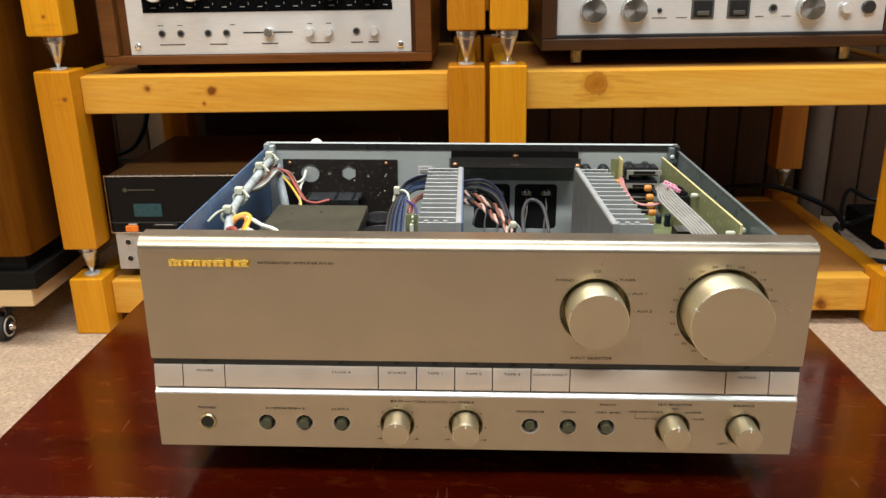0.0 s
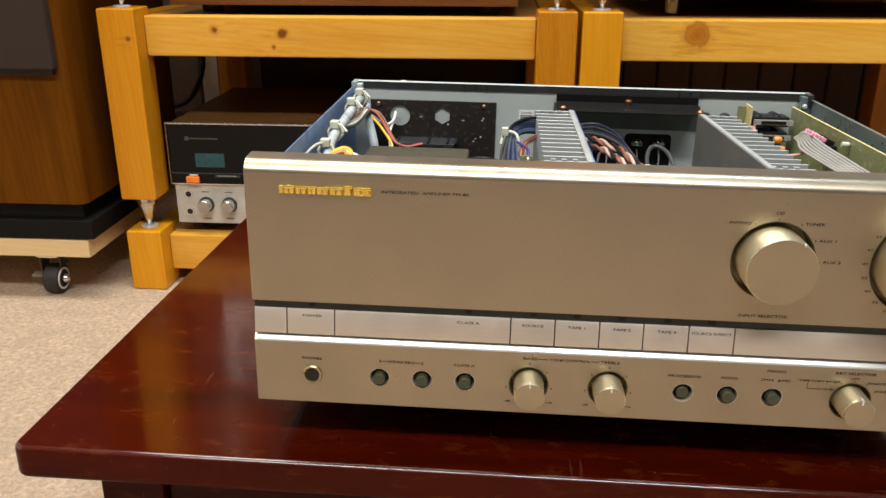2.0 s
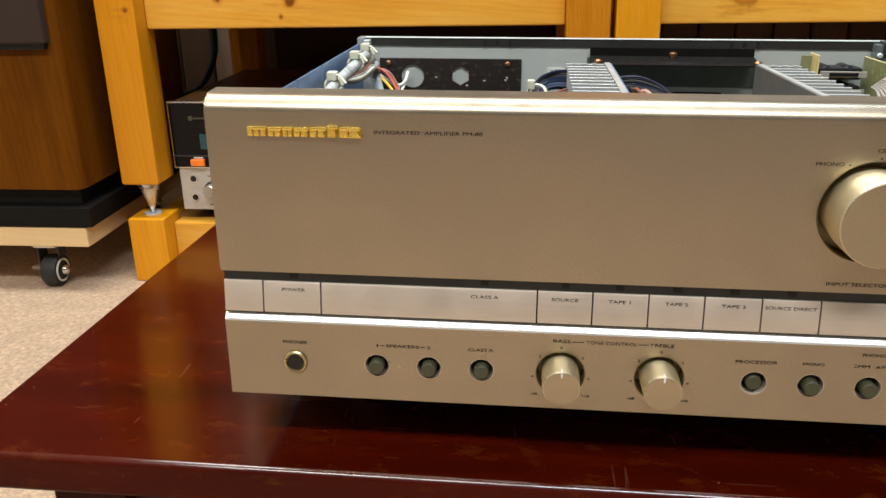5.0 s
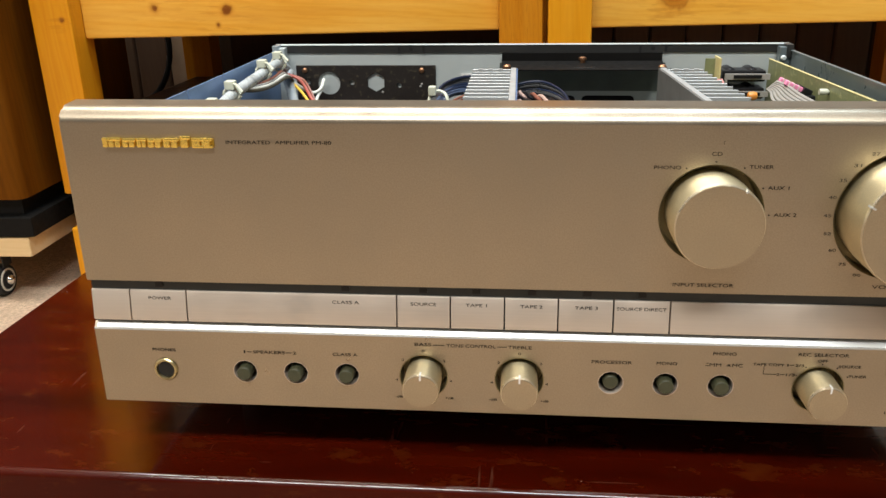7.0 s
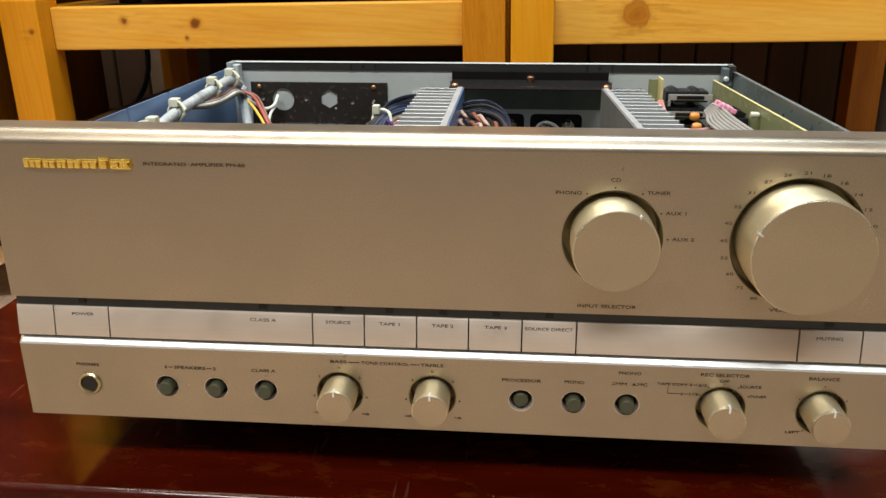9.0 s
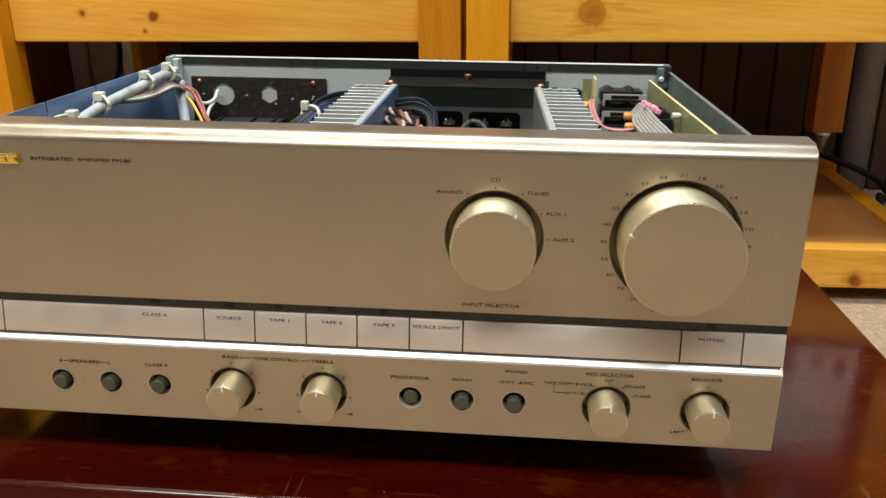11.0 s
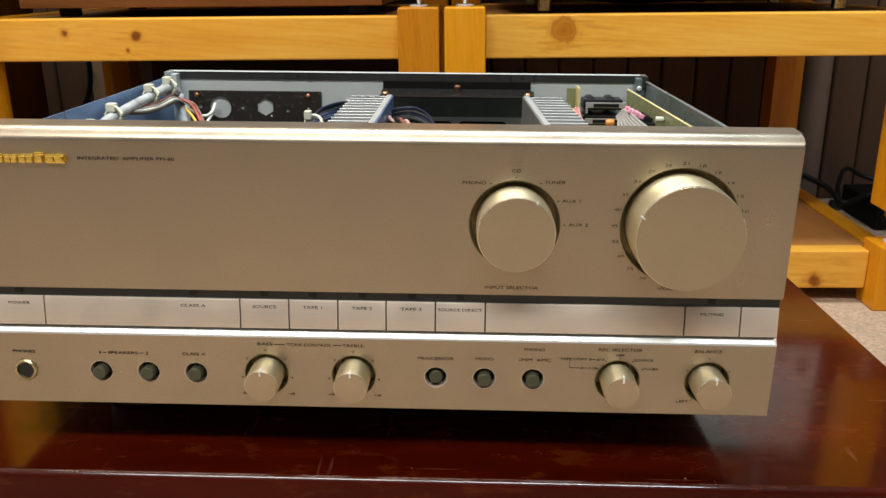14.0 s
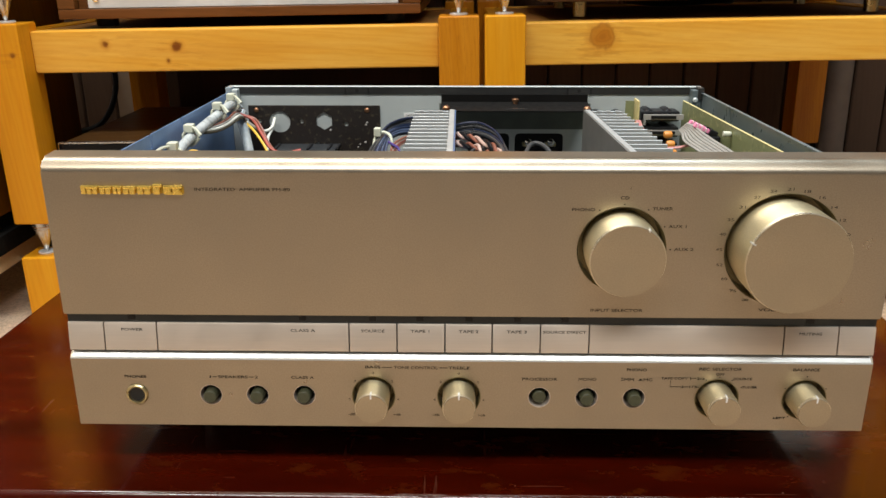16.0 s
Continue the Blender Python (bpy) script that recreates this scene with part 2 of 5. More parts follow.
M_TABLE = lacquer("mahogany_lacquer", 1.0, 0.55)
M_TABLE_EDGE = lacquer("rubbed_mahogany_edge", 0.12, 0.9)
M_CARPET = carpet_material()
M_CHAMP = brushed("champagne_anodised", (0.376, 0.319, 0.242), 0.34, 0.88, (1, 1, 1), 0.09, 0.07, 0.0)
M_CHAMP_STRIP = brushed("champagne_brushed", (0.69, 0.600, 0.510), 0.44, 0.72, (0.02, 1, 1), 0.06, 0.02)
M_CHAMP_EDGE = plain("champagne_polished_edge", (0.70, 0.71, 0.69), 0.50, 0.75, 0.02, 40)
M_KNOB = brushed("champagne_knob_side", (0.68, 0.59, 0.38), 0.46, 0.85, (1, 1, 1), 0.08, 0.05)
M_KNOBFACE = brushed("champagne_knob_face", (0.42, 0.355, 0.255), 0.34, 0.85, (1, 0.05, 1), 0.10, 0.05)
# darker champagne lining; the shade inside the knob holes is in its colour
M_RECESS_SHADED = plain("shaded_knob_recess", (0.22, 0.18, 0.09), 0.40, 0.6)
# paler than the knob face: the rim's highlight is helped by colour
M_RIM_GLINT = brushed("champagne_knob_rim_glint", (0.78, 0.70, 0.54), 0.30, 0.85, (1, 1, 1), 0.05, 0.03)
M_SLOT = plain("dark_slot", (0.015, 0.020, 0.022), 0.5)
M_INK = plain("printed_ink", (0.012, 0.010, 0.008), 0.6, spec=0.1)
M_INK_FAINT = plain("faint_ink", (0.06, 0.05, 0.038), 0.6, spec=0.1)
M_GOLD = plain("polished_gold", (0.95, 0.68, 0.15), 0.26, 0.85, 0.05)
M_GOLD_DARK = plain("shaded_gold", (0.50, 0.33, 0.05), 0.4, 0.8, 0.1)
M_BRASS = plain("brass", (0.50, 0.43, 0.24), 0.30, 1.0)
M_BUTTON = plain("grey_green_plastic", (0.047, 0.049, 0.025), 0.5)
M_BLACK = plain("black_plastic", (0.008, 0.008, 0.009), 0.42, spec=0.3)
M_PLINTH = plain("black_painted_board", (0.006, 0.0055, 0.005), 0.6, spec=0.12)
M_BLACKM = plain("black_painted_steel", (0.022, 0.024, 0.026), 0.35)
M_VOID = plain("jack_socket_black", (0.004, 0.004, 0.004), 0.6)
M_ZINC = plain("zinc_plated_steel", (0.56, 0.61, 0.60), 0.42, 0.3, 0.05, 30)
# the blue reflected on the sheet is part of its base colour
M_ZINC_SHEEN = plain("zinc_sheet_blue_sheen", (0.16, 0.275, 0.50), 0.34, 0.5, 0.12, 25)
M_ALU = plain("heatsink_aluminium", (0.50, 0.515, 0.51), 0.5, 0.6, 0.06, 50)
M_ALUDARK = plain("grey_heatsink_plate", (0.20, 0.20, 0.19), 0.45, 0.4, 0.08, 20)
M_OLIVE = plain("dark_olive_cover", (0.060, 0.054, 0.034), 0.5, 0.2, 0.15, 25)
M_COPPER = plain("copper_screw", (0.34, 0.18, 0.10), 0.42, 1.0)
M_PCBDARK = circuit("dark_circuit_board", (0.018, 0.014, 0.012), (0.085, 0.070, 0.045))
M_PCB = circuit("green_circuit_board", (0.19, 0.21, 0.10), (0.33, 0.33, 0.17))
M_PCBEDGE = plain("board_edge", (0.60, 0.52, 0.24), 0.5)
M_WHITE = plain("white_plastic", (0.72, 0.72, 0.64), 0.45)
M_PAPER = plain("white_label", (0.75, 0.75, 0.73), 0.6)
M_SLEEVE = plain("grey_white_sleeve", (0.40, 0.43, 0.43), 0.28, 0.0, 0.25, 60)
M_SLATE = plain("slate_blue_wire", (0.055, 0.075, 0.125), 0.4, spec=0.3)
M_GREYDARK = plain("dark_grey_wire", (0.05, 0.05, 0.05), 0.4, spec=0.3)
M_PURPLE = plain("violet_wire", (0.05, 0.025, 0.17), 0.4)
M_TIE = plain("cable_tie_nylon", (0.57, 0.58, 0.46), 0.4)
M_RED = plain("red_wire", (0.36, 0.07, 0.045), 0.45)
M_YELLOW = plain("yellow_wire", (0.75, 0.45, 0.05), 0.4)
M_PINKW = plain("pink_wire", (0.46, 0.22, 0.20), 0.45)
M_ROSE = plain("rose_wire", (0.42, 0.16, 0.16), 0.45)
M_PINK = plain("pink_part", (0.85, 0.28, 0.45), 0.4)
M_NAVY = plain("navy_wire", (0.010, 0.017, 0.040), 0.4, spec=0.3)
M_BLACKW = plain("black_wire", (0.006, 0.0065, 0.008), 0.42, spec=0.2)
M_BLUEW = plain("blue_wire", (0.02, 0.035, 0.12), 0.4)
M_BROWNW = plain("brown_wire", (0.22, 0.08, 0.05), 0.4)
M_GREYW = plain("grey_ribbon", (0.31, 0.295, 0.27), 0.5)
M_ORANGE = plain("orange_capacitor", (0.62, 0.24, 0.04), 0.4)
M_SILVER = brushed("silver_faceplate", (0.80, 0.79, 0.765), 0.36, 0.42, (0.05, 1, 1), 0.08, 0.04)
M_STEEL = plain("turned_steel", (0.66, 0.66, 0.65), 0.25, 1.0, 0.05)
M_SPIKE = plain("satin_steel", (0.60, 0.60, 0.59), 0.24, 0.92, 0.06)
M_SPUN = brushed("spun_aluminium_face", (0.42, 0.42, 0.41), 0.30, 1.0, (0.15, 1, 1), 0.25, 0.10)
def spin(m, amount, turn=0.0):
    """Turned finish: the gloss runs round the knob's axis."""
    t = m.node_tree
    g = t.nodes.new("ShaderNodeTangent")
    g.direction_type, g.axis = "RADIAL", "Y"
    b = t.nodes["Principled BSDF"]
    b.inputs["Anisotropic"].default_value = amount
    b.inputs["Anisotropic Rotation"].default_value = turn
    t.links.new(g.outputs[0], b.inputs["Tangent"])


spin(M_SPUN, 0.85)
spin(M_KNOB, 0.8, 0.25)
M_CHROME = plain("chrome", (0.80, 0.80, 0.80), 0.12, 1.0, 0.03)
M_SMOKE = plain("smoked_window", (0.003, 0.0032, 0.004), 0.12, spec=0.15)
M_TEAL = plain("teal_display", (0.005, 0.055, 0.065), 0.3)
M_ORANGEBTN = plain("orange_button", (0.85, 0.20, 0.02), 0.4)
M_GREYPANEL = plain("grey_white_panel", (0.47, 0.44, 0.39), 0.5, 0.2)
M_GRILLE = plain("dark_grille_cloth", (0.040, 0.027, 0.022), 0.85, 0.0, 0.15, 500, 0.4, spec=0.1)
M_RUBBER = plain("black_rubber", (0.015, 0.015, 0.016), 0.6)
M_WALL = plain("plain_wall_paper", (0.19, 0.18, 0.16), 0.8, 0.0, 0.05, 12)
# assumed pale tone; bounces fill light onto the left side
M_WALL_FILL = plain("pale_fill_wall", (0.62, 0.58, 0.51), 0.8, 0.0, 0.05, 12)
M_LIPGREY = plain("dull_grey_metal", (0.115, 0.11, 0.095), 0.4, 0.4)
M_WALL_DARK = plain("dark_grey_wall", (0.082, 0.076, 0.072), 0.7, 0.0, 0.12, 8)
M_TRIM = plain("grey_brown_trim", (0.150, 0.110, 0.083), 0.6, 0.0, 0.15, 20)
# lit copy of the trim: brightness in the colour offsets the speaker's shadow
M_TRIM_LIT = plain("lit_brown_trim", (0.36, 0.26, 0.175), 0.6, 0.0, 0.12, 20)
M_TUNERTOP = timber("tuner_wood_top", (0.09, 0.043, 0.012), (0.14, 0.068, 0.019), (0.19, 0.095, 0.028), (1.0, 12, 12), 1.0, rough=0.4)
M_CEIL = plain("white_ceiling", (0.55, 0.54, 0.51), 0.9, 0.0, 0.03, 12)
M_CLEAR = plain("lit_clear_plastic", (0.36, 0.43, 0.47), 0.15, 0.3)

# ---- mesh helpers ----


def flat_faces_stay_flat(me, limit):
    """Weights the normals by area, so that narrow bevels do not bend the shading of the broad faces beside them."""
    faces = me.polygons
    areas = [f.area for f in faces]
    if not 5 < len(areas) < 2500 or max(areas) < 40 * min(areas):
        return
    ways = [f.normal.copy() for f in faces]
    round_vertex = collections.defaultdict(list)
    for f in faces:
        for v in f.vertices:
            round_vertex[v].append(f.index)
    normals = []
    for f in faces:
        for v in f.vertices:
            total = Vector((0, 0, 0))
            for g in round_vertex[v]:
                if ways[f.index].dot(ways[g]) > limit:
                    total += ways[g] * areas[g]
            normals.append(total.normalized() if total.length > 0 else ways[f.index])
    me.normals_split_custom_set(normals)


def finish(bm, mat, smooth=40):
    bmesh.ops.recalc_face_normals(bm, faces=bm.faces)
    me = bpy.data.meshes.new("shape")
    bm.to_mesh(me)
    bm.free()
    me.materials.append(mat)
    if smooth:
        me.shade_smooth()
        me.set_sharp_from_angle(angle=radians(smooth))
        flat_faces_stay_flat(me, math.cos(radians(smooth)))
    return me


def part(name, bm, mat, parent, label="", at=None):
    ob = new(name, finish(bm, mat) if isinstance(bm, bmesh.types.BMesh) else bm)
    ob.parent = parent
    if at:
        ob.location = at
    return tagged(ob, label) if label else ob


def thing(name, label, category, group="", m=None):
    ob = new(name)
    ob.empty_display_size = 0.05
    if m is not None:
        ob.matrix_world = m
    return tagged(ob, label, category, group)


def lone(name, bm, mat, label, category="", group="", kind=""):
    return tagged(new(name, finish(bm, mat)), label, category, group, kind)


def box(x0, x1, y0, y1, z0, z1, bevel=0.0, seg=2, bm=None):
    out = bm or bmesh.new()
    tmp = bmesh.new()
    bmesh.ops.create_cube(tmp, size=1)
    for v in tmp.verts:
        v.co = ((x0 + x1) / 2 + v.co.x * (x1 - x0), (y0 + y1) / 2 + v.co.y * (y1 - y0), (z0 + z1) / 2 + v.co.z * (z1 - z0))
    if bevel:
        bmesh.ops.bevel(tmp, geom=tmp.edges[:], offset=bevel, segments=seg, profile=0.5, affect="EDGES")
    return merge(out, tmp) if bm else tmp


def merge(out, tmp):
    me = bpy.data.meshes.new("tmp")
    tmp.to_mesh(me)
    tmp.free()
    out.from_mesh(me)
    bpy.data.meshes.remove(me)
    return out


def lathe(profile, axis="-y", seg=40, at=(0, 0, 0), bm=None, capped=True, turn=0):
    """Turn (radius, along) pairs about an axis through at; '-y' runs towards the camera, 'z' up, 'x' right."""
    out = bm or bmesh.new()
    rings = []
    for r, a in profile:
        ring = []
        for i in range(seg):
            c, s = math.cos(2 * math.pi * i / seg + radians(turn)) * max(r, 1e-5), math.sin(2 * math.pi * i / seg + radians(turn)) * max(r, 1e-5)
            co = {"-y": (c, -a, s), "z": (c, s, a), "x": (a, c, s)}[axis]
            ring.append(out.verts.new(Vector(co) + Vector(at)))
        rings.append(ring)
    for a, b in zip(rings, rings[1:]):
        for i in range(seg):
            out.faces.new((a[i], a[(i + 1) % seg], b[(i + 1) % seg], b[i]))
    if capped:
        out.faces.new(rings[0][::-1])
        out.faces.new(rings[-1])
    return out


def wire(points, r, seg=8, bm=None, steps=6):
    """A round cable through the points, smoothed."""
    out = bm or bmesh.new()
    p = [Vector(q) for q in points]
    p = [p[0] * 2 - p[1]] + p + [p[-1] * 2 - p[-2]]
    line = []
    for i in range(1, len(p) - 2):
        a, b, c, d = p[i - 1:i + 3]
        for k in range(steps):
            t = k / steps
            line.append(0.5 * (2 * b + (c - a) * t + (2 * a - 5 * b + 4 * c - d) * t * t + (3 * b - a - 3 * c + d) * t ** 3))
    line.append(p[-2])
    rings = []
    for i, q in enumerate(line):
        way = (line[min(i + 1, len(line) - 1)] - line[max(i - 1, 0)]).normalized()
        side = way.cross(Vector((0.13, 0.21, 1))).normalized()
        up = side.cross(way)
        rings.append([out.verts.new(q + r * (math.cos(2 * math.pi * k / seg) * side + math.sin(2 * math.pi * k / seg) * up)) for k in range(seg)])
    for a, b in zip(rings, rings[1:]):
        for k in range(seg):
            out.faces.new((a[k], a[(k + 1) % seg], b[(k + 1) % seg], b[k]))
    out.faces.new(rings[0][::-1])
    out.faces.new(rings[-1])
    return out


def extrude_profile(points, x0, x1):
    """A closed outline of (y, z) drawn out along x."""
    bm = bmesh.new()
    a = [bm.verts.new((x0, y, z)) for y, z in points]
    b = [bm.verts.new((x1, y, z)) for y, z in points]
    n = len(points)
    for i in range(n):
        bm.faces.new((a[i], a[(i + 1) % n], b[(i + 1) % n], b[i]))
    bm.faces.new(a[::-1])
    bm.faces.new(b)
    return bm


def cut(bm, cutter):
    """bm with the solid cutter taken out of it."""
    bmesh.ops.recalc_face_normals(bm, faces=bm.faces)
    bmesh.ops.recalc_face_normals(cutter, faces=cutter.faces)
    pair = []
    for b in (bm, cutter):
        me = bpy.data.meshes.new("solid")
        b.to_mesh(me)
        b.free()
        pair.append(new("solid", me))
    mod = pair[0].modifiers.new("cut", "BOOLEAN")
    mod.object, mod.operation, mod.solver = pair[1], "DIFFERENCE", "EXACT"
    me = bpy.data.meshes.new_from_object(pair[0].evaluated_get(bpy.context.evaluated_depsgraph_get()))
    out = bmesh.new()
    out.from_mesh(me)
    for ob in pair:
        old = ob.data
        bpy.data.objects.remove(ob)
        bpy.data.meshes.remove(old)
    bpy.data.meshes.remove(me)
    return out


def lettering(words, x, z, width, parent, y=-0.0002, cap=0.0017, mat=None, label=""):
    """Printed words on an upright front, centred on (x, z), drawn out to the width."""
    curve = bpy.data.curves.new("words", "FONT")
    curve.body = words
    curve.size = cap / 0.69
    curve.extrude = 0.00004
    curve.resolution_u = 3
    ob = new("words", curve)
    me = bpy.data.meshes.new_from_object(ob.evaluated_get(bpy.context.evaluated_depsgraph_get()))
    bpy.data.objects.remove(ob)
    bpy.data.curves.remove(curve)
    xs, ys = [v.co.x for v in me.vertices], [v.co.y for v in me.vertices]
    k = width / (max(xs) - min(xs)) if width else 1
    mx, my = (max(xs) + min(xs)) / 2, (max(ys) + min(ys)) / 2
    for v in me.vertices:
        v.co = ((v.co.x - mx) * k, -v.co.z, v.co.y - my)
    me.materials.clear()
    me.materials.append(mat or M_INK)
    ob = part("lettering", me, None, parent, label, (x, y, z))
    return ob


# ---- the room ----
FRONT, BACK, LEFT, RIGHT, HIGH = -1.6, 1.29, -2.0, 2.0, 2.4
lone("floor", box(LEFT - 0.1, RIGHT + 0.1, FRONT - 0.1, BACK + 0.1, -0.05, 0), M_CARPET, "beige short-pile carpet with trodden patches", "carpet", kind="structure")
lone("ceiling", box(LEFT - 0.1, RIGHT + 0.1, FRONT - 0.1, BACK + 0.1, HIGH, HIGH + 0.08), M_CEIL, "plain white ceiling", "ceiling", kind="structure")
# unseen walls: south kept dark for reflections, west pale as a reflector
lone("wall_south", box(LEFT - 0.1, RIGHT + 0.1, FRONT - 0.1, FRONT, 0, HIGH), M_WALL_DARK, "unseen dark grey wall reflected in the front panel", "wall", kind="structure")
lone("wall_west", box(LEFT - 0.1, LEFT, FRONT, BACK, 0, HIGH), M_WALL_FILL, "unseen pale wall that bounces fill light", "wall", kind="structure")
lone("wall_east", box(RIGHT, RIGHT + 0.1, FRONT, BACK, 0, HIGH), M_WALL, "plain beige wall", "wall", kind="structure")
wall_north = lone("wall_north", box(LEFT - 0.1, RIGHT + 0.1, BACK, BACK + 0.1, 0, HIGH), M_WALL, "wall clad in dark brown upright planks behind the racks", "wall", kind="structure")
PITCH = 0.068
plank_mesh = finish(box(0.0015, PITCH - 0.0015, -0.012, -0.0005, 0.0, 1.5, 0.003, 1), M_PLANK)

lone("cladding_backing", box(LEFT, RIGHT, BACK - 0.0005, BACK + 0.0, 0, 1.5), M_VOID, "dark joints behind the wall planks", "wall", kind="structure")
lone("trim", box(-0.6980, -0.6640, BACK - 0.030, BACK - 0.013, 0, 1.5, 0.002), M_TRIM_LIT, "grey-brown upright wall trim in a lit tone", "trim", kind="structure")
lone("trim", lathe([(0.026, 0.0), (0.026, 1.5)], "z", 32, (0.744, BACK - 0.0395, 0)), M_TRIM, "pale grey-brown round upright post at the wall", "trim", kind="structure")
lone("trim", box(LEFT, RIGHT, BACK - 0.034, BACK, 1.5005, 1.53, 0.003), M_TRIM, "pale rail along the top of the dado", "trim", kind="structure")

# ---- the racks ----


def spike_mesh_pair():
    cone = lathe([(0.0145, 0.047), (0.0152, 0.0455), (0.0152, 0.0415), (0.0144, 0.0408), (0.0144, 0.0398), (0.0150, 0.0390), (0.0146, 0.0360), (0.0136, 0.0352), (0.0130, 0.0342), (0.0082, 0.021), (0.0018, 0.002), (0.0010, 0.0012)], "z", 28)
    disc = lathe([(0.0005, 0.0), (0.0118, 0.0), (0.0122, 0.001), (0.0118, 0.0024), (0.0092, 0.0028), (0.0005, 0.0016)], "z", 28)
    return finish(cone, M_SPIKE, 25), finish(disc, M_SILVER)


SPIKE, DISC = spike_mesh_pair()
P = 0.053


def rack_module(x0, x1, z0, z1, rail0, rail1, label, group, spiked, board_label):
    """A shelf module of four square posts, four rails and a board; posts from z0 to z1."""
    mod = thing("rack_module", label, "rack shelf", group)
    y0, y1 = 0.668, 1.196
    for x in (x0, x1 - P):
        for y in (y0, y1 - P):
            # back and inner posts take the pine darkened for shade
            post = part("post", box(x, x + P, y, y + P, z0, z1, 0.003), M_PINE_DEEP_SHADED if (x < 0 and x > -0.1) or y > 1 else M_PINE_Z, mod)
            if spiked:
                s = part("spike", SPIKE, None, post, "turned steel cone spike", (x + P / 2, y + P / 2, z0 - 0.0478))
                part("spike_disc", DISC, None, post, "small chrome disc under the spike", (x + P / 2, y + P / 2, z0 - 0.0485))
    ya, yb = y0 + 0.029, y1 - 0.029
    part("front_rail", box(x0 + P, x1 - P, ya, ya + 0.03, rail0, rail1, 0.003), M_PINE_X, mod)
    part("back_rail", box(x0 + P, x1 - P, yb - 0.03, yb, rail0, rail1, 0.003), M_PINE_X, mod)
    for x in (x0 + 0.012, x1 - 0.042):
        part("side_rail", box(x, x + 0.03, y0 + P, y1 - P, rail0, rail1, 0.003), M_PINE_Y, mod)
    part("shelf_board", box(x0 + 0.043, x1 - 0.043, ya + 0.031, yb - 0.031, rail1 - 0.020, rail1 - 0.002, 0.001), M_BOARD, mod, board_label)
    return mod


for x0, x1, side in ((-0.622, 0.0265, "left"), (0.0325, 0.676, "right")):
    g = "stacked rack modules"
    rack_module(x0, x1, 0.0, 0.093, 0.023, 0.079, "low honey-varnished pine base module standing on carpet", g, False, "brown pine shelf board")
    rack_module(x0, x1, 0.1415, 0.4115, 0.345, 0.400, "honey-varnished knotty pine rack module on steel spikes", g, True, "brown pine shelf board")
    rack_module(x0, x1, 0.460, 1.120, 1.053, 1.107, "upper honey-varnished pine rack module on steel spikes", g, True, "brown pine shelf board")

# ---- hi-fi on the racks ----


def knob(name, r, depth, parent, at, mat=M_STEEL, face=None, label="", line=False):
    k = part(name, lathe([(r * 1.02, 0), (r * 1.02, depth * 0.25), (r, depth * 0.3), (r, depth * 0.88), (r * 0.96, depth * 0.96), (r * 0.9, depth)], seg=36), mat, parent, label, at)
    if face:
        part("knob_face", lathe([(r * 0.9, 0), (r * 0.9, 0.0003), (r * 0.3, 0.0003)], seg=36), face, k, "", (0, -depth, 0))
    return k


def socket(parent, at, r, ring=M_ALUDARK):
    s = part("jack_socket", lathe([(r, 0), (r, 0.0012), (r * 0.94, 0.002), (r * 0.74, 0.002), (r * 0.66, 0.0008)], seg=28), ring, parent, "round metal jack socket", at)
    part("socket_hole", lathe([(r * 0.67, 0.0), (r * 0.67, 0.0012), (r * 0.1, 0.0012)], seg=20), M_VOID, s)
    return s


# silver amplifier in a walnut case
A = thing("stereo_amplifier", "silver-faced stereo amplifier in a walnut wooden case", "amplifier")
AY = 0.735
part("case_bottom", box(-0.541, -0.051, AY - 0.006, 1.09, 0.4125, 0.4255, 0.0015), M_WALNUT, A)
part("case_top", box(-0.541, -0.051, AY - 0.006, 1.09, 0.585, 0.600, 0.0015), M_WALNUT, A)
for x in (-0.541, -0.0745):
    part("case_side", box(x, x + 0.0235, AY - 0.006, 1.09, 0.4257, 0.5848, 0.0015), M_WALNUT, A)
part("case_inner_panel", box(-0.517, -0.075, AY + 0.008, AY + 0.012, 0.426, 0.5845), M_WALNUT, A)
plate = part("faceplate", box(-0.5011, -0.0813, AY, AY + 0.006, 0.4262, 0.578, 0.0008), M_SILVER, A, "brushed silver faceplate")
win = part("dial_window", box(-0.476, -0.1077, AY - 0.0012, AY + 0.003, 0.4865, 0.566, 0.0006), M_SMOKE, plate, "black dial window with pale markings")
for i in range(14):
    x = -0.462 + i * 0.0262
    part("dial_marking", box(x, x + 0.007, AY - 0.0016, AY - 0.0013, 0.4932, 0.4942), M_GREYW, win)
    part("dial_tick", box(x + 0.0125, x + 0.0132, AY - 0.0016, AY - 0.0013, 0.4965, 0.5000), M_GREYW, win)
for x in (-0.452, -0.398, -0.195, -0.143):
    knob("dial_knob", 0.0155, 0.018, plate, (x, AY - 0.0012, 0.5175), M_STEEL, M_SILVER, "turned aluminium knob")
for x in (-0.451, -0.423, -0.382, -0.3546, -0.1618):
    socket(plate, (x, AY, 0.4567), 0.0055)
part("slider_slot", box(-0.330, -0.256, AY - 0.0003, AY + 0.001, 0.4558, 0.4578), M_VOID, plate)
part("slider_grip", lathe([(0.0075, 0), (0.0075, 0.008), (0.006, 0.010)], seg=24), M_STEEL, plate, "round slider grip", (-0.291, AY, 0.4567))
for x in (-0.2304, -0.2027, -0.1351):
    knob("push_button", 0.0062, 0.011, plate, (x, AY, 0.4563), M_STEEL, M_SILVER)
for x, z in ((-0.489, 0.439), (-0.0975, 0.4375)):
    part("plate_screw", lathe([(0.0045, 0), (0.0045, 0.003), (0.003, 0.004)], seg=20), M_CHROME, plate, "chrome corner screw", (x, AY, z))
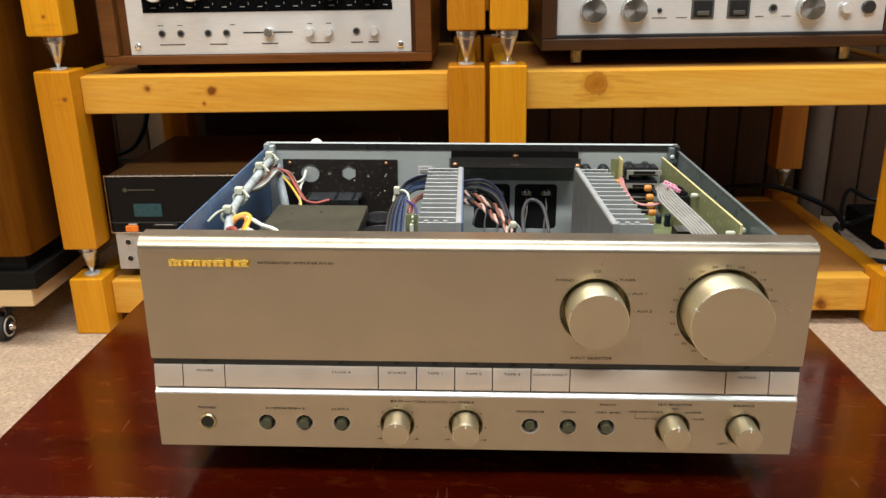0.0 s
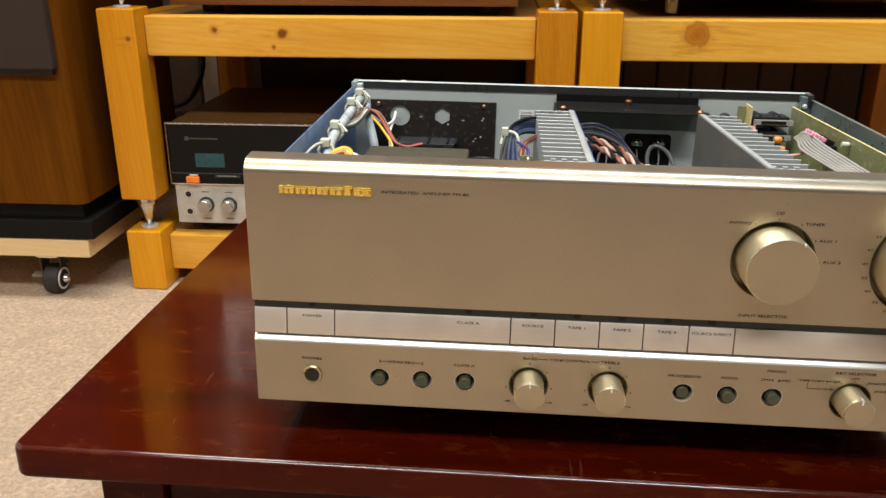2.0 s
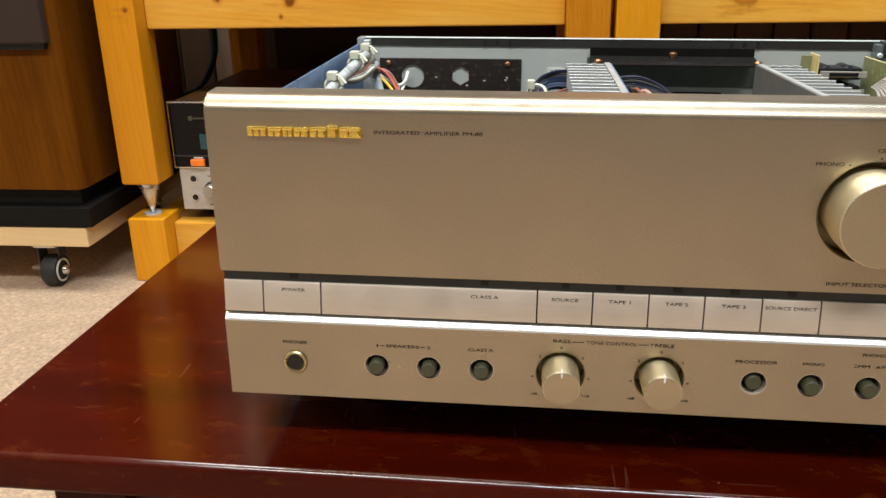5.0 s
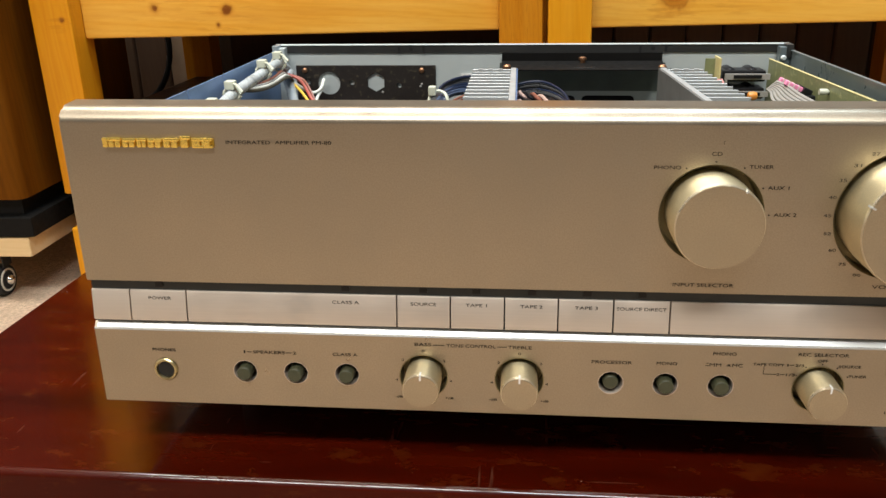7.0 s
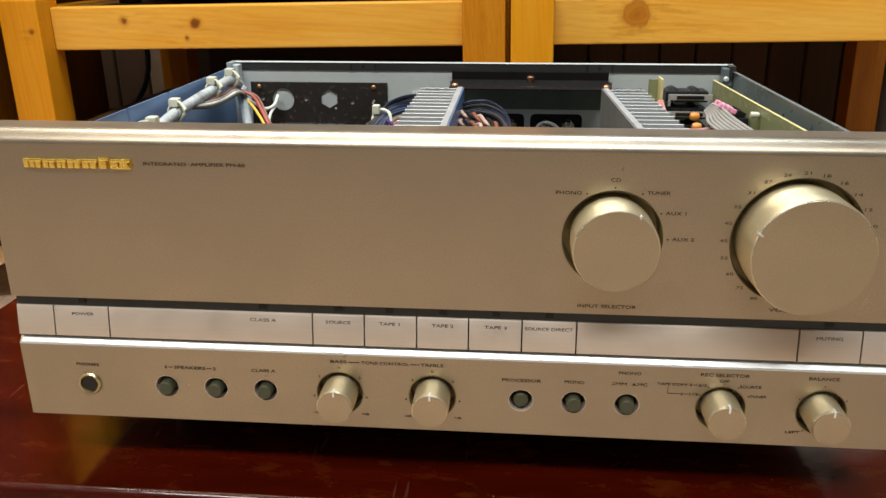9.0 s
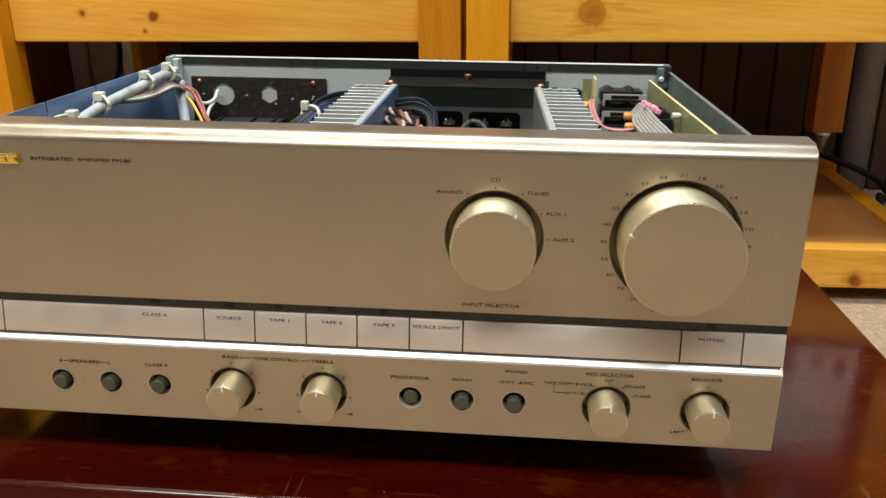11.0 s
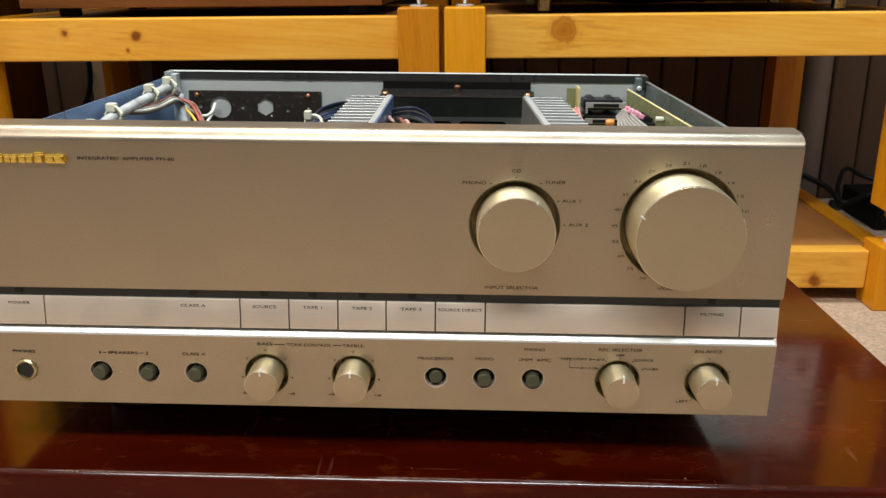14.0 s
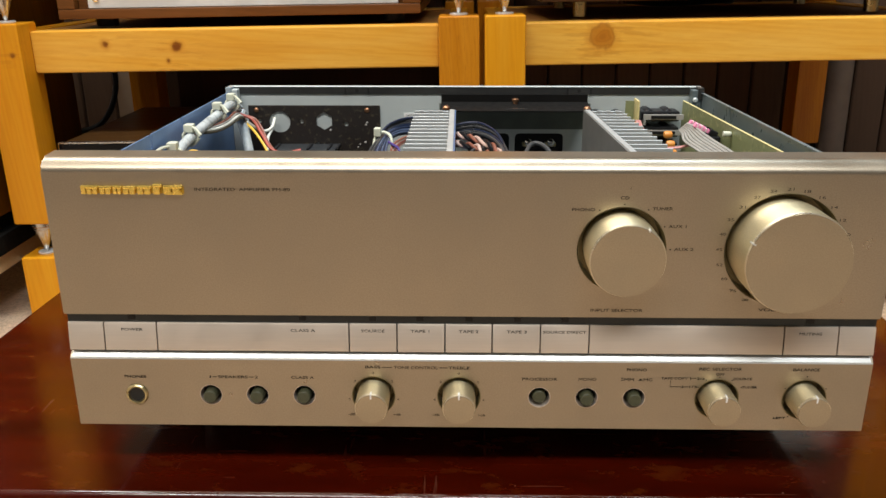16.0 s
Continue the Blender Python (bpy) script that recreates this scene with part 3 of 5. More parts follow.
for x, w in ((-0.437, 0.038), (-0.368, 0.026), (-0.291, 0.024), (-0.2165, 0.028), (-0.1618, 0.018), (-0.137, 0.016)):
    part("marking", box(x - w / 2, x + w / 2, AY - 0.0003, AY, 0.4400, 0.4416), M_INK_FAINT, plate)
for x in (-0.452, -0.423, -0.345, -0.2304, -0.2027):
    part("marking", box(x - 0.004, x + 0.004, AY - 0.0003, AY, 0.4680, 0.4690), M_INK_FAINT, plate)
for x in (-0.50, -0.092):
    for y in (0.79, 1.04):
        part("foot", lathe([(0.014, 0.4), (0.015, 0.402), (0.015, 0.4125)], "z", 20, (x, y, 0)), M_RUBBER, A)

# wide silver amplifier on metal feet
B = thing("stereo_amplifier", "wide silver-faced amplifier with turned knobs on metal feet", "amplifier")
BY = 0.76
part("case_bottom", box(0.1103, 0.637, BY - 0.012, 1.12, 0.4228, 0.440, 0.003), M_DARKWOOD, B)
part("case_top", box(0.1103, 0.637, BY - 0.012, 1.12, 0.630, 0.645, 0.003), M_DARKWOOD, B)
for x in (0.1103, 0.614):
    part("case_side", box(x, x + 0.023, BY - 0.012, 1.12, 0.4402, 0.6298, 0.002), M_DARKWOOD, B)
plate = part("faceplate", box(0.1346, 0.6128, BY, BY + 0.006, 0.4444, 0.629, 0.0008), M_SILVER, B, "pale brushed silver faceplate")
part("trim_strip", box(0.1335, 0.6138, BY - 0.004, BY + 0.004, 0.4403, 0.4442, 0.0005), M_BLACKM, B)
for x in (0.1866, 0.2461, 0.5011):
    knob("control_knob", 0.0185, 0.018, plate, (x, BY, 0.479), M_STEEL, M_SPUN, "turned aluminium knob")
knob("small_knob", 0.0085, 0.012, plate, (0.5532, BY, 0.478), M_STEEL, M_SILVER)
knob("dark_push_button", 0.0092, 0.007, plate, (0.5868, BY, 0.4785), M_BLACKM, M_BLACKM, "dark green-grey push button")
part("toggle", lathe([(0.0035, 0), (0.0035, 0.002), (0.002, 0.004)], seg=16), M_BLACK, plate, "tiny black toggle", (0.2847, BY, 0.478))
for x in (0.3474, 0.3996):
    sw = part("switch_frame", box(x - 0.0165, x + 0.0165, BY - 0.002, BY + 0.001, 0.465, 0.4935, 0.0008), M_LIPGREY, plate, "square lever switch frame")
    part("switch_well", box(x - 0.0135, x + 0.0135, BY - 0.0024, BY - 0.0018, 0.468, 0.4905), M_VOID, sw)
    part("switch_lever", box(x - 0.0085, x + 0.0085, BY - 0.007, BY - 0.0025, 0.4705, 0.4765, 0.001), M_LIPGREY, sw, "grey switch lever")
socket(plate, (0.4498, BY, 0.4785), 0.0065)
for x, w in ((0.2847, 0.022), (0.317, 0.016), (0.431, 0.012), (0.47, 0.014)):
    part("marking", box(x - w / 2, x + w / 2, BY - 0.0003, BY, 0.4665, 0.4677), M_INK_FAINT, plate)
for x in (0.170, 0.577):
    for y in (0.80, 1.06):
        part("foot", lathe([(0.0085, 0.400), (0.0095, 0.401), (0.0095, 0.4228)], "z", 24, (x, y, 0)), M_BRASS, B, "bronze-coloured cylindrical foot")

# receiver with a small tuner on top of it
R = thing("cassette_receiver", "low grey-white receiver with small steel knobs", "receiver")
RY = 0.708
part("case", box(-0.553, -0.13, RY + 0.006, 1.02, 0.095, 0.1555, 0.002), M_BLACKM, R)
fp = part("faceplate", box(-0.555, -0.128, RY, RY + 0.0058, 0.0955, 0.1560, 0.001), M_GREYPANEL, R, "grey-white faceplate")
for z in (0.1409, 0.1139):
    socket(fp, (-0.5355, RY, z), 0.006, M_STEEL)
for i, x in enumerate((-0.5094, -0.4743, -0.4364, -0.398, -0.36, -0.32)):
    dial_knob = knob("control_knob", 0.0098, 0.016, fp, (x, RY, 0.1250), M_STEEL, M_SPUN, "turned steel knob")
    part("knob_skirt", lathe([(0.0118, 0), (0.0118, 0.0016), (0.0102, 0.0020)], seg=36), M_BLACKM, dial_knob, "dark ring round the knob")
    part("marking", box(x - 0.006, x + 0.006, RY - 0.0003, RY, 0.1025, 0.1036), M_INK_FAINT, fp)
    part("marking", box(x - 0.006, x + 0.006, RY - 0.0003, RY, 0.1440, 0.1450), M_INK_FAINT, fp)
for x in (-0.52, -0.16):
    for y in (0.75, 0.98):
        part("foot", lathe([(0.013, 0.079), (0.014, 0.080), (0.014, 0.095)], "z", 20, (x, y, 0)), M_RUBBER, R)
U = thing("tuner_deck", "black-fronted tuner with teal display and orange button, wooden top", "tuner")
part("case", box(-0.557, -0.126, RY + 0.004, 1.02, 0.1565, 0.2480, 0.003), M_TUNERTOP, U)
fr = part("front_frame", box(-0.5600, -0.123, RY - 0.003, RY + 0.0038, 0.1562, 0.2496, 0.0012), M_STEEL, U, "thin dull silver frame")
part("dark_window", box(-0.5582, -0.1248, RY - 0.0042, RY - 0.001, 0.1580, 0.2472, 0.001), M_SMOKE, fr, "dark smoked front window")
part("display", box(-0.518, -0.4744, RY - 0.0050, RY - 0.0043, 0.1839, 0.2046), M_TEAL, fr, "unlit teal display")
part("lower_trim", box(-0.5560, -0.1270, RY - 0.0052, RY - 0.0043, 0.1735, 0.1752), M_BLACKM, fr)
part("orange_button", box(-0.5336, -0.5138, RY - 0.010, RY - 0.0043, 0.1605, 0.1700, 0.0015), M_ORANGEBTN, fr, "orange push button")
part("button_cap", box(-0.5290, -0.5165, RY - 0.0060, RY - 0.0043, 0.1710, 0.1725), M_SILVER, fr)
part("long_button", box(-0.490, -0.452, RY - 0.008, RY - 0.0043, 0.1690, 0.1722, 0.0008), M_BLACKM, fr)
part("mark_strip", box(-0.486, -0.458, RY - 0.0083, RY - 0.0081, 0.1715, 0.1720), M_SILVER, fr)
part("emblem", box(-0.5235, -0.482, RY - 0.0047, RY - 0.0043, 0.2255, 0.2275), M_OLIVE, fr)
part("emblem", lathe([(0.0035, 0), (0.0035, 0.0004), (0.001, 0.0004)], seg=20), M_OLIVE, fr, "", (-0.528, RY - 0.0043, 0.2265))

# dark board that closes the back of the rack
lone("back_board", box(-0.555, -0.03, 1.215, 1.235, 0.0, 0.62, 0.002), M_BACKBOARD, "dark brown board standing behind the rack", "board")

# cables behind the racks
lone("power_cable", wire([(-0.676, 1.20, 0.36), (-0.673, 1.20, 0.32), (-0.671, 1.20, 0.282), (-0.676, 1.20, 0.248), (-0.692, 1.20, 0.212), (-0.714, 1.20, 0.188), (-0.740, 1.20, 0.177), (-0.790, 1.20, 0.166), (-0.83, 1.20, 0.09), (-0.84, 1.20, 0.004)], 0.0055), M_BLACKW, "black power cable hanging behind the rack", "cable")
lone("power_cable", wire([(-0.79, 1.16, 0.004), (-0.77, 1.16, 0.10), (-0.73, 1.15, 0.165), (-0.69, 1.13, 0.176), (-0.65, 1.11, 0.168), (-0.61, 1.09, 0.13), (-0.575, 1.08, 0.083)], 0.0045), M_BLACKW, "black cable arching beside the tuner", "cable")
lone("speaker_cable", wire([(0.42, 1.12, 0.0855), (0.50, 1.12, 0.108), (0.585, 1.10, 0.119), (0.648, 1.12, 0.103), (0.725, 1.10, 0.071), (0.760, 1.10, 0.040), (0.80, 1.08, 0.060), (0.84, 1.07, 0.058)], 0.0055), M_BLACKW, "thick black cable looping over the low shelf", "cable")
lone("speaker_cable", wire([(0.88, 1.18, 0.058), (0.84, 1.20, 0.066), (0.803, 1.20, 0.082), (0.765, 1.14, 0.062), (0.745, 1.08, 0.035), (0.70, 1.01, 0.066), (0.690, 0.98, 0.060), (0.72, 0.965, 0.020), (0.80, 0.95, 0.007)], 0.0045), M_BLACKW, "black cable in a loose tangle on the carpet", "cable")
pb = thing("power_box", "low black mains distribution box on the carpet", "power box")
part("case", box(0.800, 1.06, 1.05, 1.20, 0.0, 0.052, 0.005), M_PLINTH, pb)
part("front_plate", box(0.807, 1.052, 1.0465, 1.0498, 0.008, 0.046, 0.001), M_PLINTH, pb)
lone("mains_lead", wire([(0.30, 1.14, 0.408), (0.34, 1.03, 0.4075), (0.42, 1.0, 0.412), (0.46, 1.06, 0.4085), (0.44, 1.14, 0.408)], 0.0065), M_BLACKW, "black lead coiled on the shelf", "cable")

# ---- loudspeaker on its dolly ----
D = thing("speaker_dolly", "pale plywood dolly on black swivel casters", "dolly")
part("board", box(-1.06, -0.656, 0.62, 1.02, 0.0675, 0.0955, 0.0025), M_PALE, D)
for x, y in ((-0.7295, 0.650), (-1.0, 0.650), (-0.733, 0.97), (-1.0, 0.97)):
    c = part("caster_fork", box(x - 0.016, x + 0.016, y - 0.018, y + 0.016, 0.061, 0.0675, 0.001), M_STEEL, D, "steel caster fork")
    part("caster_cheek", box(x - 0.0155, x - 0.0135, y - 0.011, y + 0.011, 0.020, 0.061, 0.0008), M_BLACKM, c)
    part("caster_cheek", box(x + 0.0135, x + 0.0155, y - 0.010, y + 0.010, 0.044, 0.061, 0.0008), M_BLACKM, c)
    part("caster_wheel", lathe([(0.021, -0.0105), (0.0225, -0.008), (0.0225, 0.008), (0.021, 0.0105)], "x", 32, (x, y, 0.0226)), M_RUBBER, c, "black rubber caster wheel")
    part("caster_rim", lathe([(0.0165, 0.0), (0.0165, 0.0012), (0.0140, 0.0014), (0.0136, 0.0004)], "x", 28, (x + 0.0106, y, 0.0226), None, False), M_WHITE, c, "pale wheel rim")
    part("caster_axle", lathe([(0.0068, 0.0), (0.0068, 0.004), (0.0052, 0.008), (0.0025, 0.0095)], "x", 16, (x + 0.0112, y, 0.0226)), M_CHROME, c, "chrome axle nut")
S = thing("floor_speaker", "tall walnut-veneered loudspeaker with dark grille on a black plinth", "loudspeaker")
part("plinth_base", box(-1.055, -0.6455, 0.618, 1.0, 0.0965, 0.124, 0.002), M_PLINTH, S, "black plinth")
part("plinth_neck", box(-1.045, -0.662, 0.632, 0.99, 0.1242, 0.1480, 0.001), M_PLINTH, S)
cab = box(-1.055, -0.651, 0.62, 0.99, 0.1482, 1.02)
bmesh.ops.bevel(cab, geom=[e for e in cab.edges if abs(e.verts[0].co.z - e.verts[1].co.z) > 0.5], offset=0.014, segments=6, profile=0.5, affect="EDGES")
part("cabinet", cab, M_SPEAKER, S)
part("grille", box(-1.05, -0.658, 0.604, 0.6195, 0.337, 1.01, 0.004), M_GRILLE, S, "dark brown cloth grille")
part("grille_shadow_gap", box(-1.045, -0.664, 0.612, 0.6195, 0.330, 0.3368), M_BLACK, S)
lone("paper_scrap", box(-0.80, -0.775, 0.70, 0.715, 0.0, 0.006, 0.002), M_PAPER, "crumpled scrap of white paper on carpet", "paper scrap")

# ---- low table ----
T = thing("low_table", "worn glossy red-brown lacquered low wooden table", "table", m=SET)
TZ = 0.2225
top = box(-0.3880, 0.3670, -0.022, 0.50, TZ - 0.024, TZ, 0.0)
for v in top.verts:
    if v.co.y > 0.2:
        v.co.x += 0.0150 if v.co.x < 0 else -0.0110
corner = [e for e in top.edges if abs(e.verts[0].co.z - e.verts[1].co.z) > 0.01]
bmesh.ops.bevel(top, geom=corner, offset=0.010, segments=5, profile=0.5, affect="EDGES")
rim = [e for e in top.edges if abs(e.verts[0].co.z - e.verts[1].co.z) < 1e-5]
bmesh.ops.bevel(top, geom=rim, offset=0.0038, segments=4, profile=0.5, affect="EDGES")
slab = part("tabletop", top, M_TABLE, T)
slab.data.materials.append(M_TABLE_EDGE)
for f in slab.data.polygons:
    f.material_index = 1 if f.normal.z < 0.2 else 0
for x in (-0.345, 0.283):
    for y in (0.005, 0.43):
        part("leg", box(x, x + 0.045, y, y + 0.045, 0.034 + (0.004 if x > 0 else -0.006), TZ - 0.0245, 0.003), M_TABLE_EDGE, T)
for y in (0.012, 0.448):
    part("apron", box(-0.2995, 0.2825, y, y + 0.018, TZ - 0.075, TZ - 0.0245, 0.002), M_TABLE_EDGE, T)
for x in (-0.338, 0.303):
    part("apron", box(x, x + 0.018, 0.0505, 0.4295, TZ - 0.075, TZ - 0.0245, 0.002), M_TABLE_EDGE, T)

M_LIP = plain("grey_folded_lip", (0.050, 0.050, 0.048), 0.35, 0.5)
M_SIDE_SHADED = plain("shaded_bluish_steel", (0.20, 0.245, 0.26), 0.3, 0.5, 0.1, 25)
M_TWIST = plain("pale_salmon_wire", (0.50, 0.34, 0.28), 0.45)
M_BRIDGE = plain("dark_green_grey_plate", (0.12, 0.136, 0.115), 0.35, 0.3)

# ---- opened integrated amplifier on the table ----
AMP = thing("integrated_amplifier", "champagne-coloured integrated amplifier with its lid off, on the table", "amplifier", m=SET)
W = 0.227

# front panel: one rounded upper fascia, a recessed row of buttons, a lower fascia
edge = [(0.0, 0.4062), (0.0001, 0.4072), (0.0004, 0.4081), (0.0009, 0.4089), (0.0017, 0.4099), (0.0027, 0.4109), (0.0037, 0.4118), (0.0047, 0.4125), (0.0058, 0.4130), (0.0070, 0.4133), (0.0085, 0.4135)]
up = extrude_profile([(0.0, 0.325)] + edge + [(0.019, 0.4141), (0.019, 0.409), (0.012, 0.405), (0.012, 0.325)], -W, W)
bmesh.ops.bevel(up, geom=[e for e in up.edges if abs(e.verts[0].co.x - e.verts[1].co.x) < 1e-6 and max(e.verts[0].co.y, e.verts[1].co.y) < 0.0185], offset=0.0006, segments=2, affect="EDGES")
VOL, SEL = (0.168, 0.365), (0.082, 0.3645)
up = cut(up, lathe([(0.0312, -0.02), (0.0312, 0.004)], seg=72, at=(VOL[0], 0, VOL[1])))
up = cut(up, lathe([(0.0240, -0.02), (0.0240, 0.004)], seg=64, at=(SEL[0], 0, SEL[1])))
fascia = part("front_panel", up, M_CHAMP, AMP, "champagne anodised upper front panel")
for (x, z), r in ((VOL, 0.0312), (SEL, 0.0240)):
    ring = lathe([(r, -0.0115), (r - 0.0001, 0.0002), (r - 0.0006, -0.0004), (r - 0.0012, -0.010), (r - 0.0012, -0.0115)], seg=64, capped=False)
    part("knob_collar", ring, M_RECESS_SHADED, fascia, "bevelled ring round the knob", (x, 0, z))
    part("knob_well", lathe([(r - 0.0001, 0.0), (r - 0.0001, 0.0005), (r * 0.2, 0.0005)], seg=48), M_RECESS_SHADED, fascia, "", (x, 0.0112, z))

low = extrude_profile([(0.0, 0.255), (0.0, 0.2978), (0.0036, 0.3018), (0.012, 0.3018), (0.012, 0.255)], -W, W)
for x in (-0.0540, -0.0050, 0.1420, 0.1915):
    low = cut(low, lathe([(0.0122, -0.02), (0.0122, 0.004)], seg=48, at=(x, 0, 0.275)))
BTN = (-0.1480, -0.1210, -0.0940, 0.0410, 0.0680, 0.0950)
for x in BTN:
    low = cut(low, lathe([(0.0062, -0.02), (0.0062, 0.004)], seg=36, at=(x, 0, 0.275)))
lower = part("lower_panel", low, M_CHAMP, AMP, "champagne lower front panel with bright chamfer")
part("bright_chamfer", extrude_profile([(0.0002, 0.2984), (0.0034, 0.3021), (0.0040, 0.3021), (0.0042, 0.3010), (0.0008, 0.2978)], -W + 0.0012, W - 0.0012), M_CHAMP_EDGE, lower, "bright polished chamfer")
part("bevel_line", extrude_profile([(-0.0003, 0.29745), (-0.0001, 0.29815), (0.0006, 0.29815), (0.0006, 0.29745)], -W + 0.0003, W - 0.0003), M_CHAMP_EDGE, lower, "fine bright line under the chamfer")
part("sub_panel", box(-W + 0.001, W - 0.001, 0.0125, 0.0165, 0.256, 0.404), M_BLACKM, AMP, "black steel panel behind the front")
part("dark_slot", box(-W + 0.0010, W - 0.0010, 0.0008, 0.0040, 0.30215, 0.30250), M_SLOT, AMP, "fine dark joint under the buttons")
part("dark_slot", box(-W + 0.0005, W - 0.0005, 0.0035, 0.0120, 0.3190, 0.3252), M_SLOT, AMP, "dark recessed strip")
edges = (-W + 0.0003, -0.2060, -0.1760, -0.0670, -0.0400, -0.0130, 0.0135, 0.0405, 0.0678, 0.1760, 0.2060, W - 0.0003)
strips = []
for a, b in zip(edges, edges[1:]):
    strips.append(part("strip_button", extrude_profile([(0.0006, 0.3026), (0.0003, 0.3030), (0.0022, 0.3184), (0.0025, 0.3189), (0.0032, 0.3190), (0.0118, 0.3190), (0.0118, 0.3026)], a + 0.0004, b - 0.0004), M_CHAMP_STRIP, AMP, "brushed champagne push button"))
for x in (-0.1900, -0.0930, -0.0535, -0.0270, 0.0005, 0.0275, 0.0540, 0.1900):
    part("pilot_lamp", box(x - 0.002, x + 0.002, 0.0028, 0.0034, 0.3208, 0.3235), M_BLACK, AMP)


def turned(r, depth):
    """Side, rim and face of a turned knob."""
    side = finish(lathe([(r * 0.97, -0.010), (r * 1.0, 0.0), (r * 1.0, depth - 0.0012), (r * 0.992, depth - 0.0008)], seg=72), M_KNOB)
    rim = finish(lathe([(r * 0.995, -0.0008), (r * 0.995 - 0.0004, 0.0003), (r * 0.94, 0.0006)], seg=72), M_RIM_GLINT)
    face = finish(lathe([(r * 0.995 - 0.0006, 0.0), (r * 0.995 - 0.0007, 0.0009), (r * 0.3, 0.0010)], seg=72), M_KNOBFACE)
    return side, rim, face


def dial(name, r, depth, x, z, angle, label, parent, mark):
    side, rim, face = turned(r, depth)
    k = part(name, side, None, parent, label, (x, 0, z))
    part("knob_rim", rim, None, k, "rim with its highlight in a paler tone", (0, -depth + 0.0003, 0))
    part("knob_face", face, None, k, "", (0, -depth + 0.0002, 0))
    bm = box(-0.00045, 0.00045, -0.0002, 0.0035, r * (1 - mark), r * 1.006, 0.0001)
    p = part("pointer", bm, M_PAPER if mark > 0.12 else M_CHAMP_EDGE, k, "pale pointer line", (0, -depth - 0.0007, 0))
    p.rotation_euler = (0, radians(angle), 0)
    return k


dial("volume_knob", 0.0276, 0.0231, VOL[0], VOL[1], -66, "large turned champagne volume knob", fascia, 0.08)
dial("selector_knob", 0.0201, 0.0186, SEL[0], SEL[1], 31, "turned champagne selector knob", fascia, 0.07)
for x, name, ang in ((-0.0540, "bass_knob", 0), (-0.0050, "treble_knob", 0), (0.1420, "rec_selector_knob", 3), (0.1915, "balance_knob", 3)):
    dial(name, 0.0094, 0.0150, x, 0.275, ang, "small turned champagne knob", lower, 0.33)
    part("knob_well", lathe([(0.0121, 0.0), (0.0121, 0.0005), (0.003, 0.0005)], seg=32), M_RECESS_SHADED, lower, "", (x, 0.0118, 0.275))
    part("hole_edge", lathe([(0.0122, 0.0), (0.0126, 0.0002), (0.0122, 0.0002), (0.0119, -0.001), (0.0119, -0.006), (0.0122, -0.006)], seg=40, capped=False), M_RECESS_SHADED, lower, "", (x, 0, 0.275))
for i, x in enumerate(BTN):
    d = 0.0002 if i == 3 else 0.0034
    part("push_button", lathe([(0.0039, -0.010), (0.0039, d - 0.0010), (0.0036, d - 0.0003), (0.0031, d)], seg=28), M_BUTTON, lower, "grey-green round push button", (x, 0, 0.275))
    part("hole_edge", lathe([(0.0062, 0.0), (0.0065, 0.0002), (0.0062, 0.0002), (0.0059, -0.0008), (0.0059, -0.006), (0.0062, -0.006)], seg=36, capped=False), M_CHAMP_STRIP, lower, "", (x, 0, 0.275))
    part("button_well", lathe([(0.0061, 0.0), (0.0061, 0.0005), (0.002, 0.0005)], seg=24), M_SLOT, lower, "", (x, 0.0118, 0.275))
jack = part("phones_jack", lathe([(0.0064, 0), (0.0064, 0.0008), (0.0058, 0.0015), (0.0049, 0.0013), (0.0043, -0.0004), (0.0041, -0.0020)], seg=36, capped=False), M_BRASS, lower, "brass-ringed headphone jack", (-0.1910, 0, 0.275))
part("socket_hole", lathe([(0.0043, 0.0), (0.0043, 0.0003), (0.001, 0.0003)], seg=24), M_VOID, jack, "", (0, -0.0001, 0))

# gold badge, drawn as a run of plain raised strokes and caps
badge = part("badge", box(-0.2062, -0.1514, -0.0005, 0.0, 0.3950, 0.3990, 0.0002), M_GOLD_DARK, fascia, "raised gold badge")
bx = -0.2062
for strokes, w, tall in ((3, 0.0100, 0.0), (2, 0.0072, -0.0003), (2, 0.0054, 0.0), (2, 0.0076, -0.0003), (2, 0.0084, 0.0), (1, 0.0056, 0.0009), (2, 0.0106, 0.0002)):
    top_z = 0.3994 + tall
    part("badge_cap", box(bx + 0.0001, bx + w - 0.0004, -0.0021, -0.0004, top_z - 0.0016, top_z, 0.0004, 2), M_GOLD, badge)
    step = (w - 0.0004) / (strokes + 0.25)
    for k in range(strokes):
        part("badge_stroke", box(bx + 0.0002 + k * step * 1.04, bx + 0.0002 + k * step * 1.04 + step * 0.88, -0.0020, -0.0004, 0.3948, top_z - 0.0012, 0.0003, 2), M_GOLD, badge)
    bx += w
part("badge_foot", box(-0.1606, -0.1516, -0.0021, -0.0004, 0.3947, 0.3959, 0.0003, 2), M_GOLD, badge)

